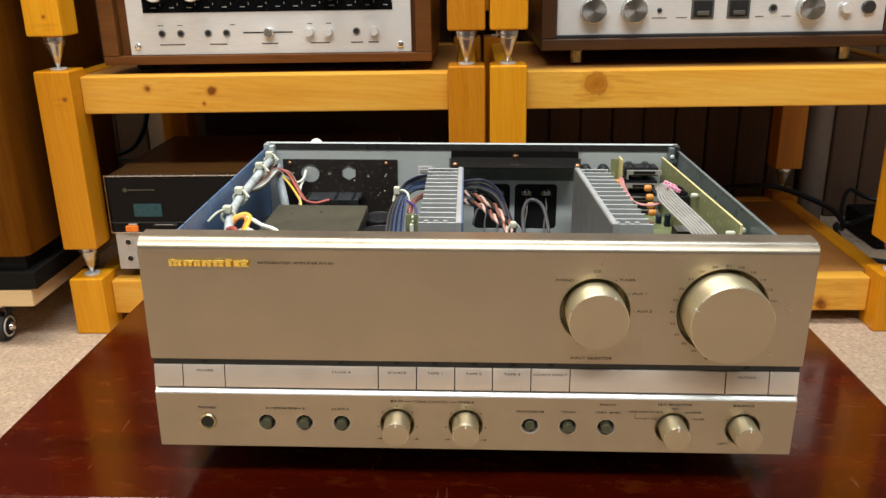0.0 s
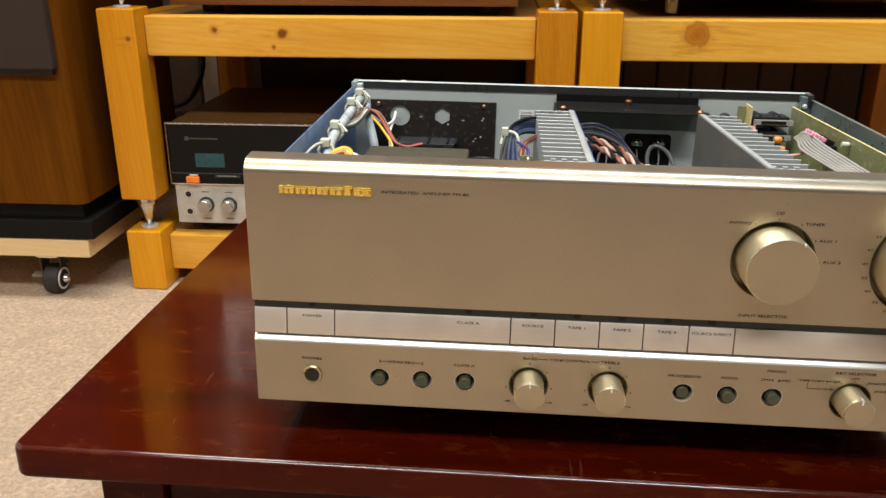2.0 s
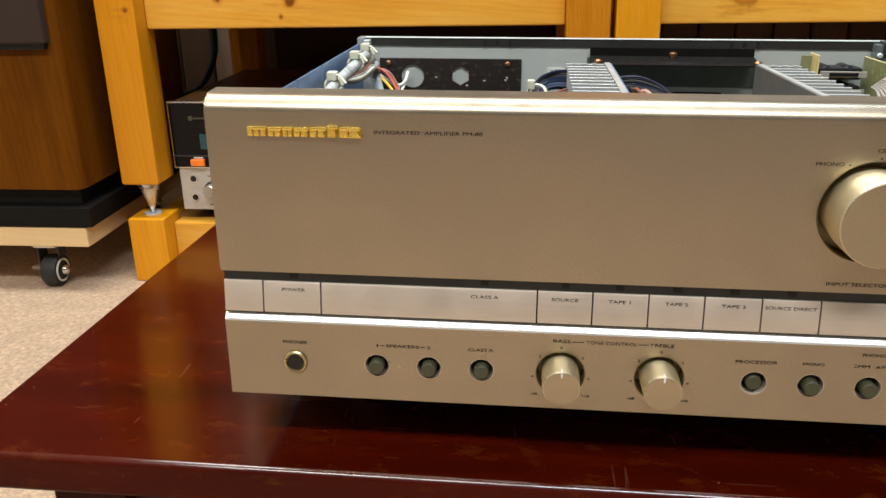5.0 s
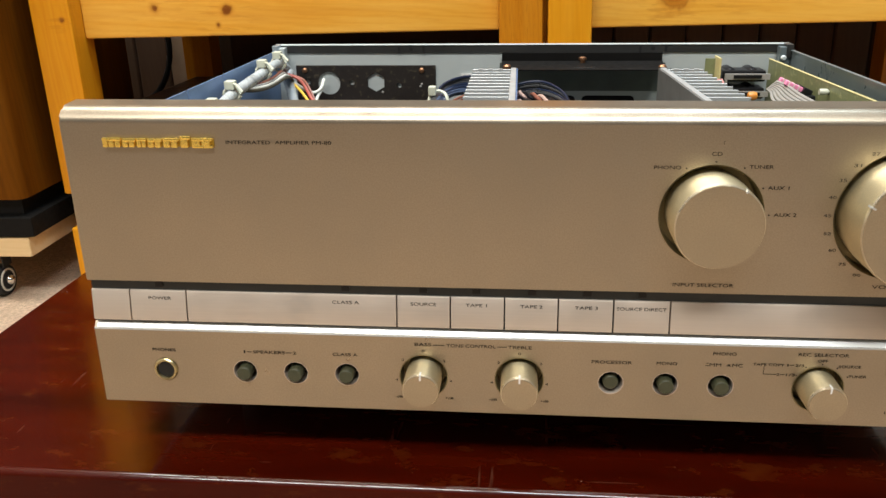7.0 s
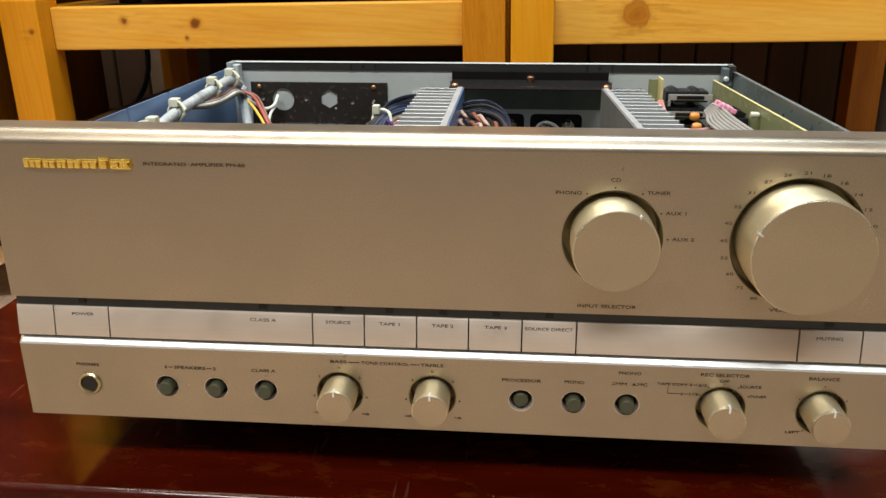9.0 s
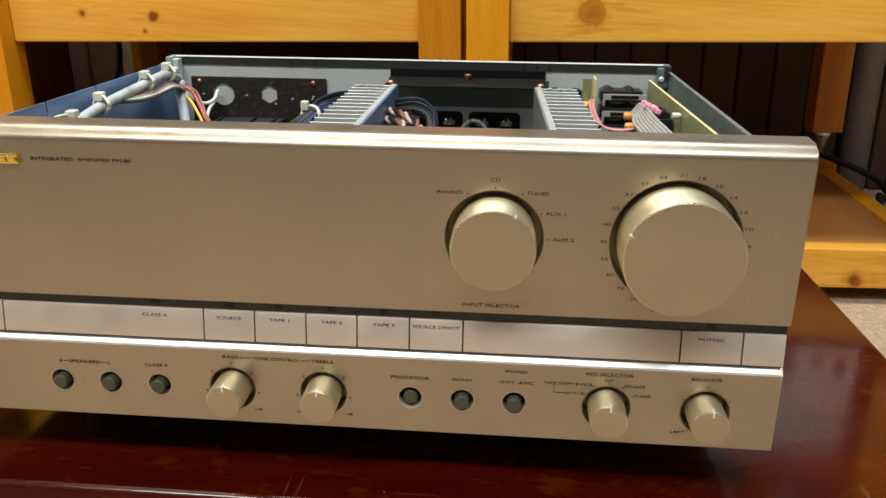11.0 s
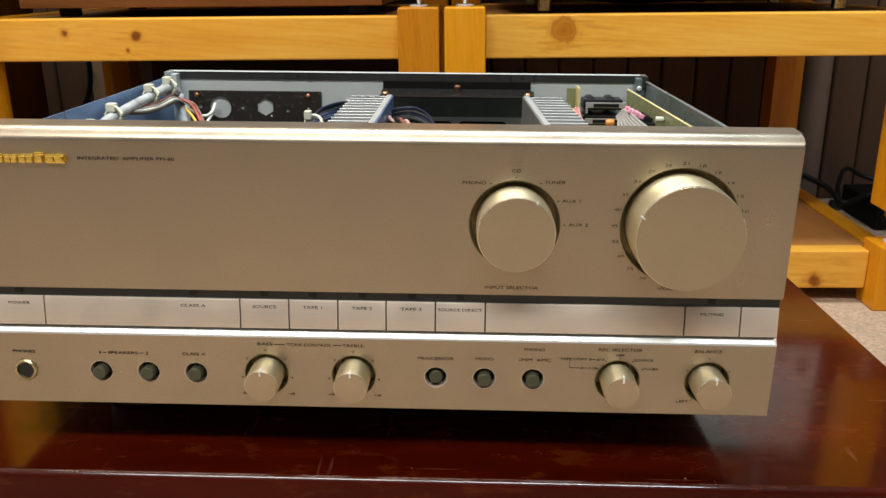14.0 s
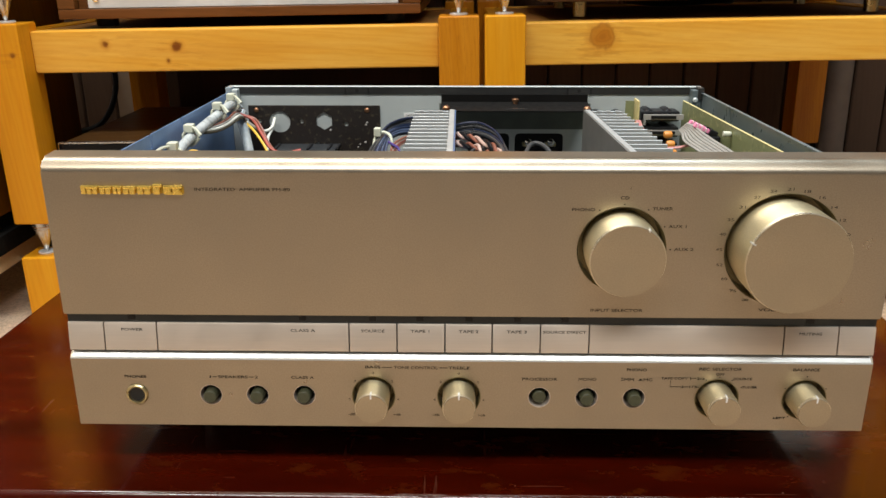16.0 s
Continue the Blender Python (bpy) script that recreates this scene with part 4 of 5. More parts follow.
# printed words
YS = 0.0017
for words, x, w, i in (("POWER", -0.1900, 0.0120, 1), ("CLASS A", -0.0930, 0.0138, 2), ("SOURCE", -0.0535, 0.0130, 3), ("TAPE 1", -0.0270, 0.0105, 4),
                       ("TAPE 2", 0.0003, 0.0110, 5), ("TAPE 3", 0.0272, 0.0112, 6), ("SOURCE DIRECT", 0.0540, 0.0240, 7), ("MUTING", 0.1905, 0.0125, 9)):
    lettering(words, x, 0.3150, w, strips[i], YS)
for words, x, z, w in (("PHONES", -0.1908, 0.2863, 0.0125), ("1", -0.1475, 0.2865, 0.0008), ("SPEAKERS", -0.1345, 0.2865, 0.0170), ("2", -0.1210, 0.2865, 0.0018),
                       ("CLASS A", -0.0945, 0.2865, 0.0130), ("BASS", -0.0540, 0.2935, 0.0085), ("TONE CONTROL", -0.0295, 0.2933, 0.0250), ("TREBLE", -0.0050, 0.2933, 0.0118),
                       ("PROCESSOR", 0.0410, 0.2866, 0.0200), ("MONO", 0.0680, 0.2868, 0.0100), ("PHONO", 0.0955, 0.2930, 0.0112), ("MM", 0.0915, 0.2868, 0.0056), ("MC", 0.1022, 0.2868, 0.0050),
                       ("REC SELECTOR", 0.1425, 0.2938, 0.0240), ("BALANCE", 0.1905, 0.2938, 0.0148)):
    lettering(words, x, z, w, lower)
for words, x, z, w in (("OFF", 0.1425, 0.2905, 0.0048), ("SOURCE", 0.1555, 0.2878, 0.0105), ("TUNER", 0.1598, 0.2825, 0.0085), ("TAPE COPY", 0.1170, 0.2878, 0.0150),
                       ("1", 0.1262, 0.2878, 0.0006), ("2/3", 0.1318, 0.2878, 0.0042), ("2", 0.1220, 0.2825, 0.0014), ("1/3", 0.1280, 0.2825, 0.0042), ("LEFT", 0.1790, 0.2630, 0.0070)):
    lettering(words, x, z, w, lower, cap=0.0014)
for x in (-0.0540, -0.0050):
    for words, dx, z, w in (("0", 0.0, 0.2898, 0.0014), ("2", -0.0105, 0.2845, 0.0013), ("2", 0.0108, 0.2845, 0.0013), ("4", -0.0140, 0.2730, 0.0014), ("4", 0.0140, 0.2730, 0.0014),
                            ("-dB", -0.0132, 0.2630, 0.0040), ("+dB", 0.0132, 0.2630, 0.0042)):
        lettering(words, x + dx, z, w, lower, cap=0.0013)
lettering("INTEGRATED  AMPLIFIER PM-80", -0.1204, 0.3973, 0.0508, fascia, cap=0.0017)
for words, x, z, w in (("PHONO", 0.0605, 0.3870, 0.0122), ("CD", 0.0820, 0.3935, 0.0046), ("TUNER", 0.1022, 0.3876, 0.0108), ("AUX 1", 0.1108, 0.3778, 0.0095),
                       ("AUX 2", 0.1152, 0.3650, 0.0102), ("INPUT SELECTOR", 0.0816, 0.3293, 0.0285), ("VOLUME", 0.1680, 0.3302, 0.0180)):
    lettering(words, x, z, w, fascia)
for i, words in enumerate(("75", "60", "52", "45", "40", "35", "31", "27", "24", "21", "18", "16", "14", "12", "10", "9")):
    a = radians((i - 9) * 15)
    lettering(words, VOL[0] + 0.0340 * math.sin(a), VOL[1] + 0.0335 * math.cos(a), 0.0034 if len(words) > 1 else 0.0015, fascia, cap=0.0015, mat=M_INK_FAINT)
lettering("oo", VOL[0] - 0.0168, VOL[1] - 0.0290, 0.0034, fascia, cap=0.0019, mat=M_INK_FAINT)
for x, z in ((0.0690, 0.3866), (0.0820, 0.3898), (0.0948, 0.3870), (0.1040, 0.3776), (0.1080, 0.3648)):
    part("tick", lathe([(0.0004, 0), (0.0004, 0.0002)], seg=8), M_INK, fascia, "", (x, 0, z))
for x, z in ((0.1425, 0.2888), (0.1350, 0.2868), (0.1497, 0.2868), (0.1552, 0.2822), (0.1308, 0.2822), (0.1915, 0.2895), (0.1838, 0.2640), (0.1992, 0.2640), (0.1800, 0.2820), (0.2030, 0.2820)):
    part("tick", lathe([(0.00035, 0), (0.00035, 0.0002)], seg=8), M_INK, lower, "", (x, 0, z))
for x0, x1, z0, z1 in ((-0.0488, -0.0430, 0.2931, 0.2934), (-0.0162, -0.0115, 0.2931, 0.2934), (-0.1462, -0.1438, 0.2863, 0.2866), (-0.1254, -0.1226, 0.2863, 0.2866),
                       (0.1270, 0.1292, 0.2877, 0.2879), (0.1230, 0.1252, 0.2824, 0.2826), (0.1150, 0.1212, 0.2824, 0.2826), (0.1149, 0.1151, 0.2824, 0.2866),
                       (0.0868, 0.0884, 0.2862, 0.2864), (0.0871, 0.0881, 0.2875, 0.2877), (0.0967, 0.0993, 0.2862, 0.2864), (0.0974, 0.0986, 0.2866, 0.2872)):
    part("printed_line", box(x0, x1, -0.0002, 0.0, z0, z1), M_INK, lower)

# chassis


def lean(bm, back, front, y0=0.0195, y1=0.3730):
    """Swing a long upright part in plan: the shifts of its back and front ends along x."""
    for v in bm.verts:
        v.co.x += front + (back - front) * (v.co.y - y0) / (y1 - y0)
    return bm


part("bottom_plate", box(-0.222, 0.222, 0.0170, 0.372, 0.2565, 0.2585), M_BLACKM, AMP, "black steel bottom plate")
back = box(-0.2250, 0.2210, 0.3735, 0.3750, 0.2590, 0.4000)
for x, z, rx, rz in ((0.0225, 0.330, 0.0200, 0.026), (0.0712, 0.330, 0.0234, 0.026)):
    back = cut(back, box(x - rx, x + rx, 0.36, 0.39, z - rz, z + rz, 0.004))
rear = part("back_panel", back, M_ZINC, AMP, "pale zinc-plated back panel")
part("top_flange", extrude_profile([(0.3765, 0.4003), (0.3765, 0.4012), (0.3718, 0.4012), (0.3712, 0.4008), (0.3714, 0.4003)], -0.2262, 0.2222), M_ZINC, rear, "folded top flange")
part("flange_lip", box(-0.2240, 0.2200, 0.3722, 0.3734, 0.3935, 0.4001), M_LIP, rear, "dark folded lip")
for x in (-0.1035, 0.1075):
    for dx in (-0.011, 0.011):
        part("flange_slot", box(x + dx - 0.001, x + dx + 0.001, 0.3712, 0.3721, 0.3935, 0.3998), M_VOID, rear)
    part("flange_slot", lathe([(0.0018, 0), (0.0018, 0.0008)], seg=12), M_VOID, rear, "", (x, 0.3721, 0.3972))
for s, name in ((-1, "left"), (1, "right")):
    x = s * 0.2250
    sd = box(min(x, x + s * 0.0012), max(x, x + s * 0.0012), 0.0195, 0.3730, 0.2590, 0.3960)
    for y in ((0.2255, 0.1560, 0.09) if s < 0 else ()):
        sd = cut(sd, box(x - 0.01, x + 0.01, y - 0.0016, y + 0.0016, 0.3860, 0.41))
    sd = lean(sd, -0.0042 if s > 0 else 0, 0)
    # left panel carries a painted blue sheen, right one a shaded tone
    part("side_panel", sd, M_ZINC_SHEEN if s < 0 else M_SIDE_SHADED, AMP, "steel side panel with blue sheen in its colour" if s < 0 else "steel side panel in a shaded tone")
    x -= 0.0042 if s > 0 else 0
    part("side_flange", box(min(x, x - s * 0.009), max(x, x - s * 0.009), 0.362, 0.3725, 0.3830, 0.3990, 0.0008), M_ZINC if s < 0 else M_SIDE_SHADED, AMP)
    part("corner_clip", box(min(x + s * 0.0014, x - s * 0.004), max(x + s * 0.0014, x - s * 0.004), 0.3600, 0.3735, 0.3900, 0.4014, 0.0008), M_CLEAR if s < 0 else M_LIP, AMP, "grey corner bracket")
    part("clip_screw", lathe([(0.0024, 0), (0.0024, 0.0012), (0.0015, 0.002)], seg=16), M_ZINC, AMP, "", (x - s * 0.006, 0.3618, 0.3900))
part("side_edge", lean(box(0.2236, 0.2263, 0.0195, 0.3730, 0.3961, 0.3968), -0.0042, 0), M_SIDE_SHADED, AMP, "folded sheet edge")
for x in (-0.155, 0.155):
    for y in (0.075, 0.31):
        part("foot", lathe([(0.021, 0.2226), (0.0235, 0.2240), (0.0245, 0.2500), (0.0220, 0.2563)], "z", 32, (x, y, 0)), M_BLACK, AMP, "black round foot")
part("cord_grip", lathe([(0.0080, 0), (0.0080, 0.010), (0.0055, 0.013)], seg=24), M_WHITE, AMP, "white round plug behind the back panel", (-0.1845, 0.4480, 0.3825))

# dark board on the back panel
pcb = box(-0.2090, -0.0820, 0.3712, 0.3726, 0.2900, 0.3830, 0.0006)
pcb = cut(pcb, lathe([(0.0102, -0.38), (0.0102, -0.35)], seg=32, at=(-0.1792, 0, 0.3670)))
pcb = cut(pcb, lathe([(0.0086, -0.38), (0.0086, -0.35)], seg=6, at=(-0.1362, 0, 0.3680), turn=90))
for x, z in ((-0.1985, 0.3680), (-0.1580, 0.3675), (-0.1430, 0.345), (-0.1150, 0.3650)):
    pcb = cut(pcb, lathe([(0.0021, -0.38), (0.0021, -0.35)], seg=12, at=(x, 0, z)))
dark = part("supply_board", pcb, M_PCBDARK, AMP, "dark circuit board with solder blotches and two holes")
for x in (-0.2010, -0.0945):
    part("board_screw", lathe([(0.0024, 0), (0.0024, 0.0012), (0.0012, 0.0022)], seg=16), M_COPPER, dark, "copper-coloured screw", (x, 0.3712, 0.3785))
part("bracket", box(-0.1790, -0.1210, 0.3420, 0.3705, 0.3440, 0.3460, 0.0008), M_BLACKM, dark, "folded black bracket with two openings")
part("bracket_lip", box(-0.1765, -0.1225, 0.3396, 0.3420, 0.3400, 0.3462, 0.0008), M_BLACKM, dark)
for x in (-0.1580, -0.1385):
    part("bracket_slot", box(x - 0.0055, x + 0.0055, 0.3390, 0.3395, 0.3405, 0.3455), M_VOID, dark)
for x in (-0.1790, -0.1480, -0.1290, -0.1210):
    part("bracket_tab", box(x - 0.0012, x + 0.0012, 0.3400, 0.3640, 0.3460, 0.3478, 0.0005), M_BLACK, dark)
random.seed(4)
for i in range(16):
    x, z = random.uniform(-0.205, -0.086), random.uniform(0.305, 0.379)
    if math.hypot(x + 0.179, z - 0.367) > 0.013 and math.hypot(x + 0.136, z - 0.368) > 0.010:
        part("solder_joint", lathe([(random.uniform(0.0006, 0.0013), 0), (0.0005, 0.0008)], seg=7), M_GREYW, dark, "", (x, 0.3712, z))

# transformer under its cover
tr = part("transformer_cover", box(-0.1970, -0.1050, 0.1300, 0.2850, 0.2600, 0.3560, 0.002), M_OLIVE, AMP, "dark olive steel transformer cover")
part("cover_screw", lathe([(0.0016, 0.3560), (0.0016, 0.3567)], "z", 12, (-0.176, 0.250, 0)), M_STEEL, tr)
part("cover_screw", lathe([(0.0016, 0.3560), (0.0016, 0.3567)], "z", 12, (-0.148, 0.256, 0)), M_STEEL, tr)
part("transformer_core", lathe([(0.050, 0.262), (0.056, 0.268), (0.057, 0.334), (0.053, 0.343), (0.045, 0.347), (0.020, 0.348)], "z", 48, (-0.168, 0.250, 0)), M_BLACK, AMP, "black round transformer core behind the cover")
for x, y in ((-0.0930, 0.278), (-0.0880, 0.232)):
    part("capacitor", lathe([(0.0180, 0.260), (0.0186, 0.262), (0.0186, 0.3440), (0.0172, 0.3462), (0.0160, 0.3452)], "z", 36, (x, y, 0)), M_BLACK, AMP, "black electrolytic capacitor")

# heat sinks
FIN = finish(box(0.0, 0.0310, -0.0007, 0.0007, 0.2700, 0.3870, 0.0002, 1), M_ALU)
for x, s in ((-0.0130, -1), (0.1075, 1)):
    sink = part("heat_sink", lean(box(min(x, x + s * 0.0045) if s > 0 else x - 0.0015, x + 0.0045 if s > 0 else x + 0.003, 0.1250, 0.3190, 0.2650, 0.3880, 0.0004), -0.0015 if s > 0 else 0, 0.0055 if s > 0 else 0, 0.125, 0.319), M_ALU, AMP, "finned aluminium heat sink")
    for i in range(14):
        y = 0.1285 + i * 0.01445
        part("fin", FIN, None, sink, "", ((x - 0.0325) if s < 0 else (x + 0.0080 - 0.0068 * i / 13), y, 0))
    for y in (0.130, 0.312):
        for k in range(3):
            part("fin_tab", box(-0.0018, 0.0018, -0.002, 0.002, 0.3872, 0.3880), M_ALU, sink, "", (x + s * (0.010 + 0.008 * k), y, 0))
# inner faces: left coloured as catching blue light, right as shaded
part("plate_face", box(-0.0099, -0.0089, 0.1250, 0.3190, 0.2650, 0.3874), M_ZINC_SHEEN, AMP, "heat sink inner face with blue sheen in its colour")
part("plate_face", lean(box(0.1063, 0.1074, 0.1250, 0.3190, 0.2650, 0.3874), -0.0015, 0.0055, 0.125, 0.319), M_ALUDARK, AMP, "heat sink inner face in a shaded grey")

# black bridge between the heat sinks
br = part("bridge_bracket", extrude_profile([(0.3700, 0.3938), (0.3700, 0.3860), (0.3560, 0.3838), (0.3300, 0.3838), (0.3300, 0.3848), (0.3555, 0.3850), (0.3688, 0.3870), (0.3688, 0.3938)], -0.0230, 0.1155), M_PLINTH, AMP, "black folded steel bridge")
part("shield_plate", box(-0.0250, 0.1190, 0.3722, 0.3733, 0.3602, 0.3850, 0.0003), M_BRIDGE, br, "dark green-grey shield plate on the back panel")
for x, y in ((-0.0180, 0.338), (0.1105, 0.335)):
    part("bridge_screw", lathe([(0.0034, 0.3850), (0.0034, 0.3868), (0.0020, 0.3882)], "z", 18, (x, y, 0)), M_COPPER, br, "copper-coloured screw")
part("centre_screw", lathe([(0.0022, 0.3860), (0.0022, 0.3885), (0.0034, 0.3886), (0.0034, 0.3903), (0.0020, 0.3912)], "z", 20, (0.0470, 0.3640, 0)), M_COPPER, br, "copper-coloured screw")
part("bridge_slot", box(0.0380, 0.0560, 0.3400, 0.3420, 0.3850, 0.3853), M_STEEL, br)

# speaker terminals seen through the back panel's windows
for x0, x1 in ((0.0035, 0.0420), (0.0484, 0.0940)):
    tb = part("terminal_block", box(x0 - 0.003, x1 + 0.003, 0.3760, 0.3790, 0.2980, 0.3610), M_BLACK, AMP, "black speaker terminal block")
    for x in (x0 + 0.012, x1 - 0.012):
        part("terminal_lug", box(x - 0.0055, x + 0.0055, 0.3690, 0.3755, 0.3440, 0.3475, 0.0008), M_BRASS, tb, "brass terminal lug")
        part("terminal_post", lathe([(0.0034, 0), (0.0034, 0.005), (0.0016, 0.007)], seg=16), M_STEEL, tb, "steel terminal nut", (x, 0.3690, 0.3490))
        part("terminal_wire", wire([(x, 0.3700, 0.341), (x + 0.001, 0.3680, 0.328), (x - 0.001, 0.3690, 0.310), (x, 0.3680, 0.290)], 0.0008), M_GREYW, tb)

# warning label
st = part("warning_label", box(-0.0590, -0.0440, 0.3725, 0.3733, 0.3640, 0.3755), M_PAPER, AMP, "small white warning label")
lettering("CAUTION", -0.0520, 0.3736, 0.0110, st, 0.3722, cap=0.0016)
for z in (0.3708, 0.3692, 0.3676):
    part("printed_line", box(-0.0578, -0.0456, 0.3721, 0.3724, z - 0.0004, z + 0.0003), M_INK_FAINT, st)

# boards and sockets on the right
BL = (-0.0060, 0.0035, 0.132, 0.366)
rb = part("side_board", lean(box(0.2105, 0.2121, 0.1220, 0.3660, 0.2900, 0.3885, 0.0002), *BL), M_PCB, AMP, "green-yellow upright circuit board")
part("board_edge", lean(box(0.2103, 0.2123, 0.1218, 0.3662, 0.3886, 0.3890), *BL), M_PCBEDGE, rb)
part("board_edge", lean(box(0.2103, 0.2123, 0.1212, 0.1218, 0.2900, 0.3890), *BL), M_PCBEDGE, rb)
for y, z in ((0.232, 0.389),):
    part("nylon_spacer", lathe([(0.0022, 0.0), (0.0022, 0.005), (0.0014, 0.0065)], "x", 16, (0.2030 if y > 0.2 else 0.2060, y, z - 0.006)), M_TIE, rb, "cream nylon spacer")
part("nylon_clip", box(0.2162, 0.2215, 0.128, 0.132, 0.380, 0.384, 0.001), M_TIE, rb)
part("nylon_clip", box(0.2060, 0.2136, 0.128, 0.132, 0.377, 0.381, 0.001), M_TIE, rb)
vb = part("small_board", box(0.1550, 0.1565, 0.3280, 0.3480, 0.3400, 0.3940, 0.0002), M_PCBEDGE, AMP, "pale upright circuit board edge")
part("small_board", box(0.1460, 0.1540, 0.3400, 0.3414, 0.3700, 0.3925, 0.0002), M_PCB, AMP, "small green circuit board")
for k in range(4):
    z = 0.3820 - k * 0.0145
    so = part("input_socket_block", box(0.1625, 0.1985, 0.3480, 0.3690, z - 0.0100, z - 0.0005, 0.0015), M_BLACK, AMP, "black twin input socket block")
    for x in (0.1700, 0.1880):
        part("socket_dome", lathe([(0.0058, 0.0), (0.0058, 0.018), (0.0045, 0.020)], seg=20), M_BLACK, so, "", (x, 0.3705, z - 0.0045))
    part("socket_bracket", box(0.1645, 0.2015, 0.3460, 0.3478, z - 0.0080, z - 0.0030, 0.0003), M_GREYW, so, "pale folded socket bracket")
    part("bracket_slot", box(0.1715, 0.1945, 0.3452, 0.3459, z - 0.0068, z - 0.0040), M_BLACK, so)
    part("bracket_tail", box(0.1645, 0.1663, 0.3440, 0.3478, z - 0.0125, z - 0.0081), M_GREYW, so)
for x in (0.1240, 0.1430):
    part("socket_dome", lathe([(0.0060, 0.0), (0.0060, 0.010), (0.0045, 0.012)], seg=20), M_BLACK, AMP, "black round socket", (x, 0.3720, 0.3740))
for x, y, z in ((0.1470, 0.3050, 0.3760), (0.1855, 0.3350, 0.3625), (0.1855, 0.3230, 0.3560), (0.1845, 0.3110, 0.3505), (0.1845, 0.3010, 0.3455), (0.1680, 0.1900, 0.3480), (0.1700, 0.1750, 0.3400)):
    cp = part("orange_capacitor", lathe([(0.0012, -0.0040), (0.0029, -0.0034), (0.0035, -0.0012), (0.0035, 0.0012), (0.0029, 0.0034), (0.0012, 0.0040)], "x", 18, (x, y, z)), M_ORANGE, AMP, "orange film capacitor")
part("main_board", box(0.1430, 0.2090, 0.0600, 0.3600, 0.3280, 0.3296), M_PCB, AMP, "green circuit board lying flat")
random.seed(8)
for i in range(26):
    x, y = random.uniform(0.147, 0.205), random.uniform(0.13, 0.34)
    h = random.uniform(0.006, 0.018)
    part("board_component", lathe([(0.003, 0.3296), (0.0032, 0.330), (0.0032, 0.3296 + h), (0.0026, 0.3300 + h)], "z", 12, (x, y, 0)), (M_BLACK, M_BROWNW, M_NAVY)[i % 3], AMP)
for x0, y0 in ((0.1960, 0.2150), (0.1920, 0.1680), (0.1985, 0.1300)):
    rl = part("relay", box(x0 - 0.010, x0 + 0.009, y0 - 0.010, y0 + 0.010, 0.3297, 0.3560, 0.0008), M_BLACK, AMP, "black box relay on the board")
    part("relay_label", box(x0 - 0.0092, x0 + 0.0082, y0 - 0.0092, y0 + 0.0092, 0.3561, 0.3564), M_GREYW, rl)
for k, y in enumerate((0.270, 0.256)):
    # plugs slope down towards the side board
    slope = Matrix.Rotation(math.radians(24), 3, "Y")
    def tilted(bm):
        bmesh.ops.rotate(bm, verts=bm.verts, cent=(0.1925, y, 0.3830), matrix=slope)
        return bm
    pk = part("pink_connector", tilted(box(0.1855, 0.1990, y - 0.0030, y + 0.0022, 0.3815, 0.3850, 0.0008)), M_PINK, rb, "pink striped plug")
    for dx in (0.0022, 0.0060, 0.0098):
        part("plug_stripe", tilted(box(0.1855 + dx, 0.1861 + dx, y - 0.0032, y + 0.0024, 0.3814, 0.3852)), M_WHITE, pk)
    part("plug_shell", tilted(box(0.1990, 0.2060, y - 0.0045, y + 0.0040, 0.3805, 0.3858, 0.0008)), M_BLACK, pk)
    part("plug_shell", box(0.1965, 0.2075, y - 0.006, y + 0.006, 0.3660, 0.3770, 0.001), M_BLACK, pk)

# grey ribbon cable: parallel strands curving down towards the front
RIB_L = [(0.1815, 0.280, 0.3770), (0.1810, 0.268, 0.3760), (0.1798, 0.255, 0.3725), (0.1811, 0.215, 0.3725), (0.1850, 0.150, 0.3720), (0.1865, 0.110, 0.3640)]
RIB_R = [(0.1845, 0.270, 0.3842), (0.1880, 0.257, 0.3835), (0.1920, 0.232, 0.3800), (0.1965, 0.190, 0.3780), (0.2010, 0.140, 0.3750), (0.2035, 0.105, 0.3670)]
ribbon = None
for i in range(7):
    u = i / 6
    strand = wire([tuple(p + (q - p) * u for p, q in zip(a, b)) for a, b in zip(RIB_L, RIB_R)], 0.00115, 6, None, 5)
    if ribbon is None:
        ribbon = part("ribbon_cable", strand, M_GREYW, AMP, "grey ribbon cable of seven strands")
    else:
        part("ribbon_strand", strand, M_GREYW, ribbon)
for k, m in enumerate((M_PINKW, M_ROSE, M_PINKW)):
    o = 0.0015 * k
    part("signal_wire", wire([(0.1520 + o, 0.322, 0.3740), (0.1500 + o, 0.308, 0.3800), (0.1495 + o, 0.290, 0.3760), (0.1520 + o, 0.272, 0.3705), (0.1600, 0.262 - o, 0.3670), (0.1720, 0.258 - o, 0.3665), (0.1900, 0.262 - o, 0.3690)], 0.0008), m, AMP, "thin pink-red wire")

# harness along the left side
part("cable_sleeve", wire([(-0.2125, 0.352, 0.383), (-0.2125, 0.326, 0.3905), (-0.2125, 0.275, 0.3885), (-0.2125, 0.237, 0.3865), (-0.2125, 0.196, 0.3835), (-0.2110, 0.166, 0.3790), (-0.2080, 0.145, 0.370), (-0.2040, 0.120, 0.350)], 0.0040, 14), M_SLEEVE, AMP, "grey-white sleeved wiring harness")
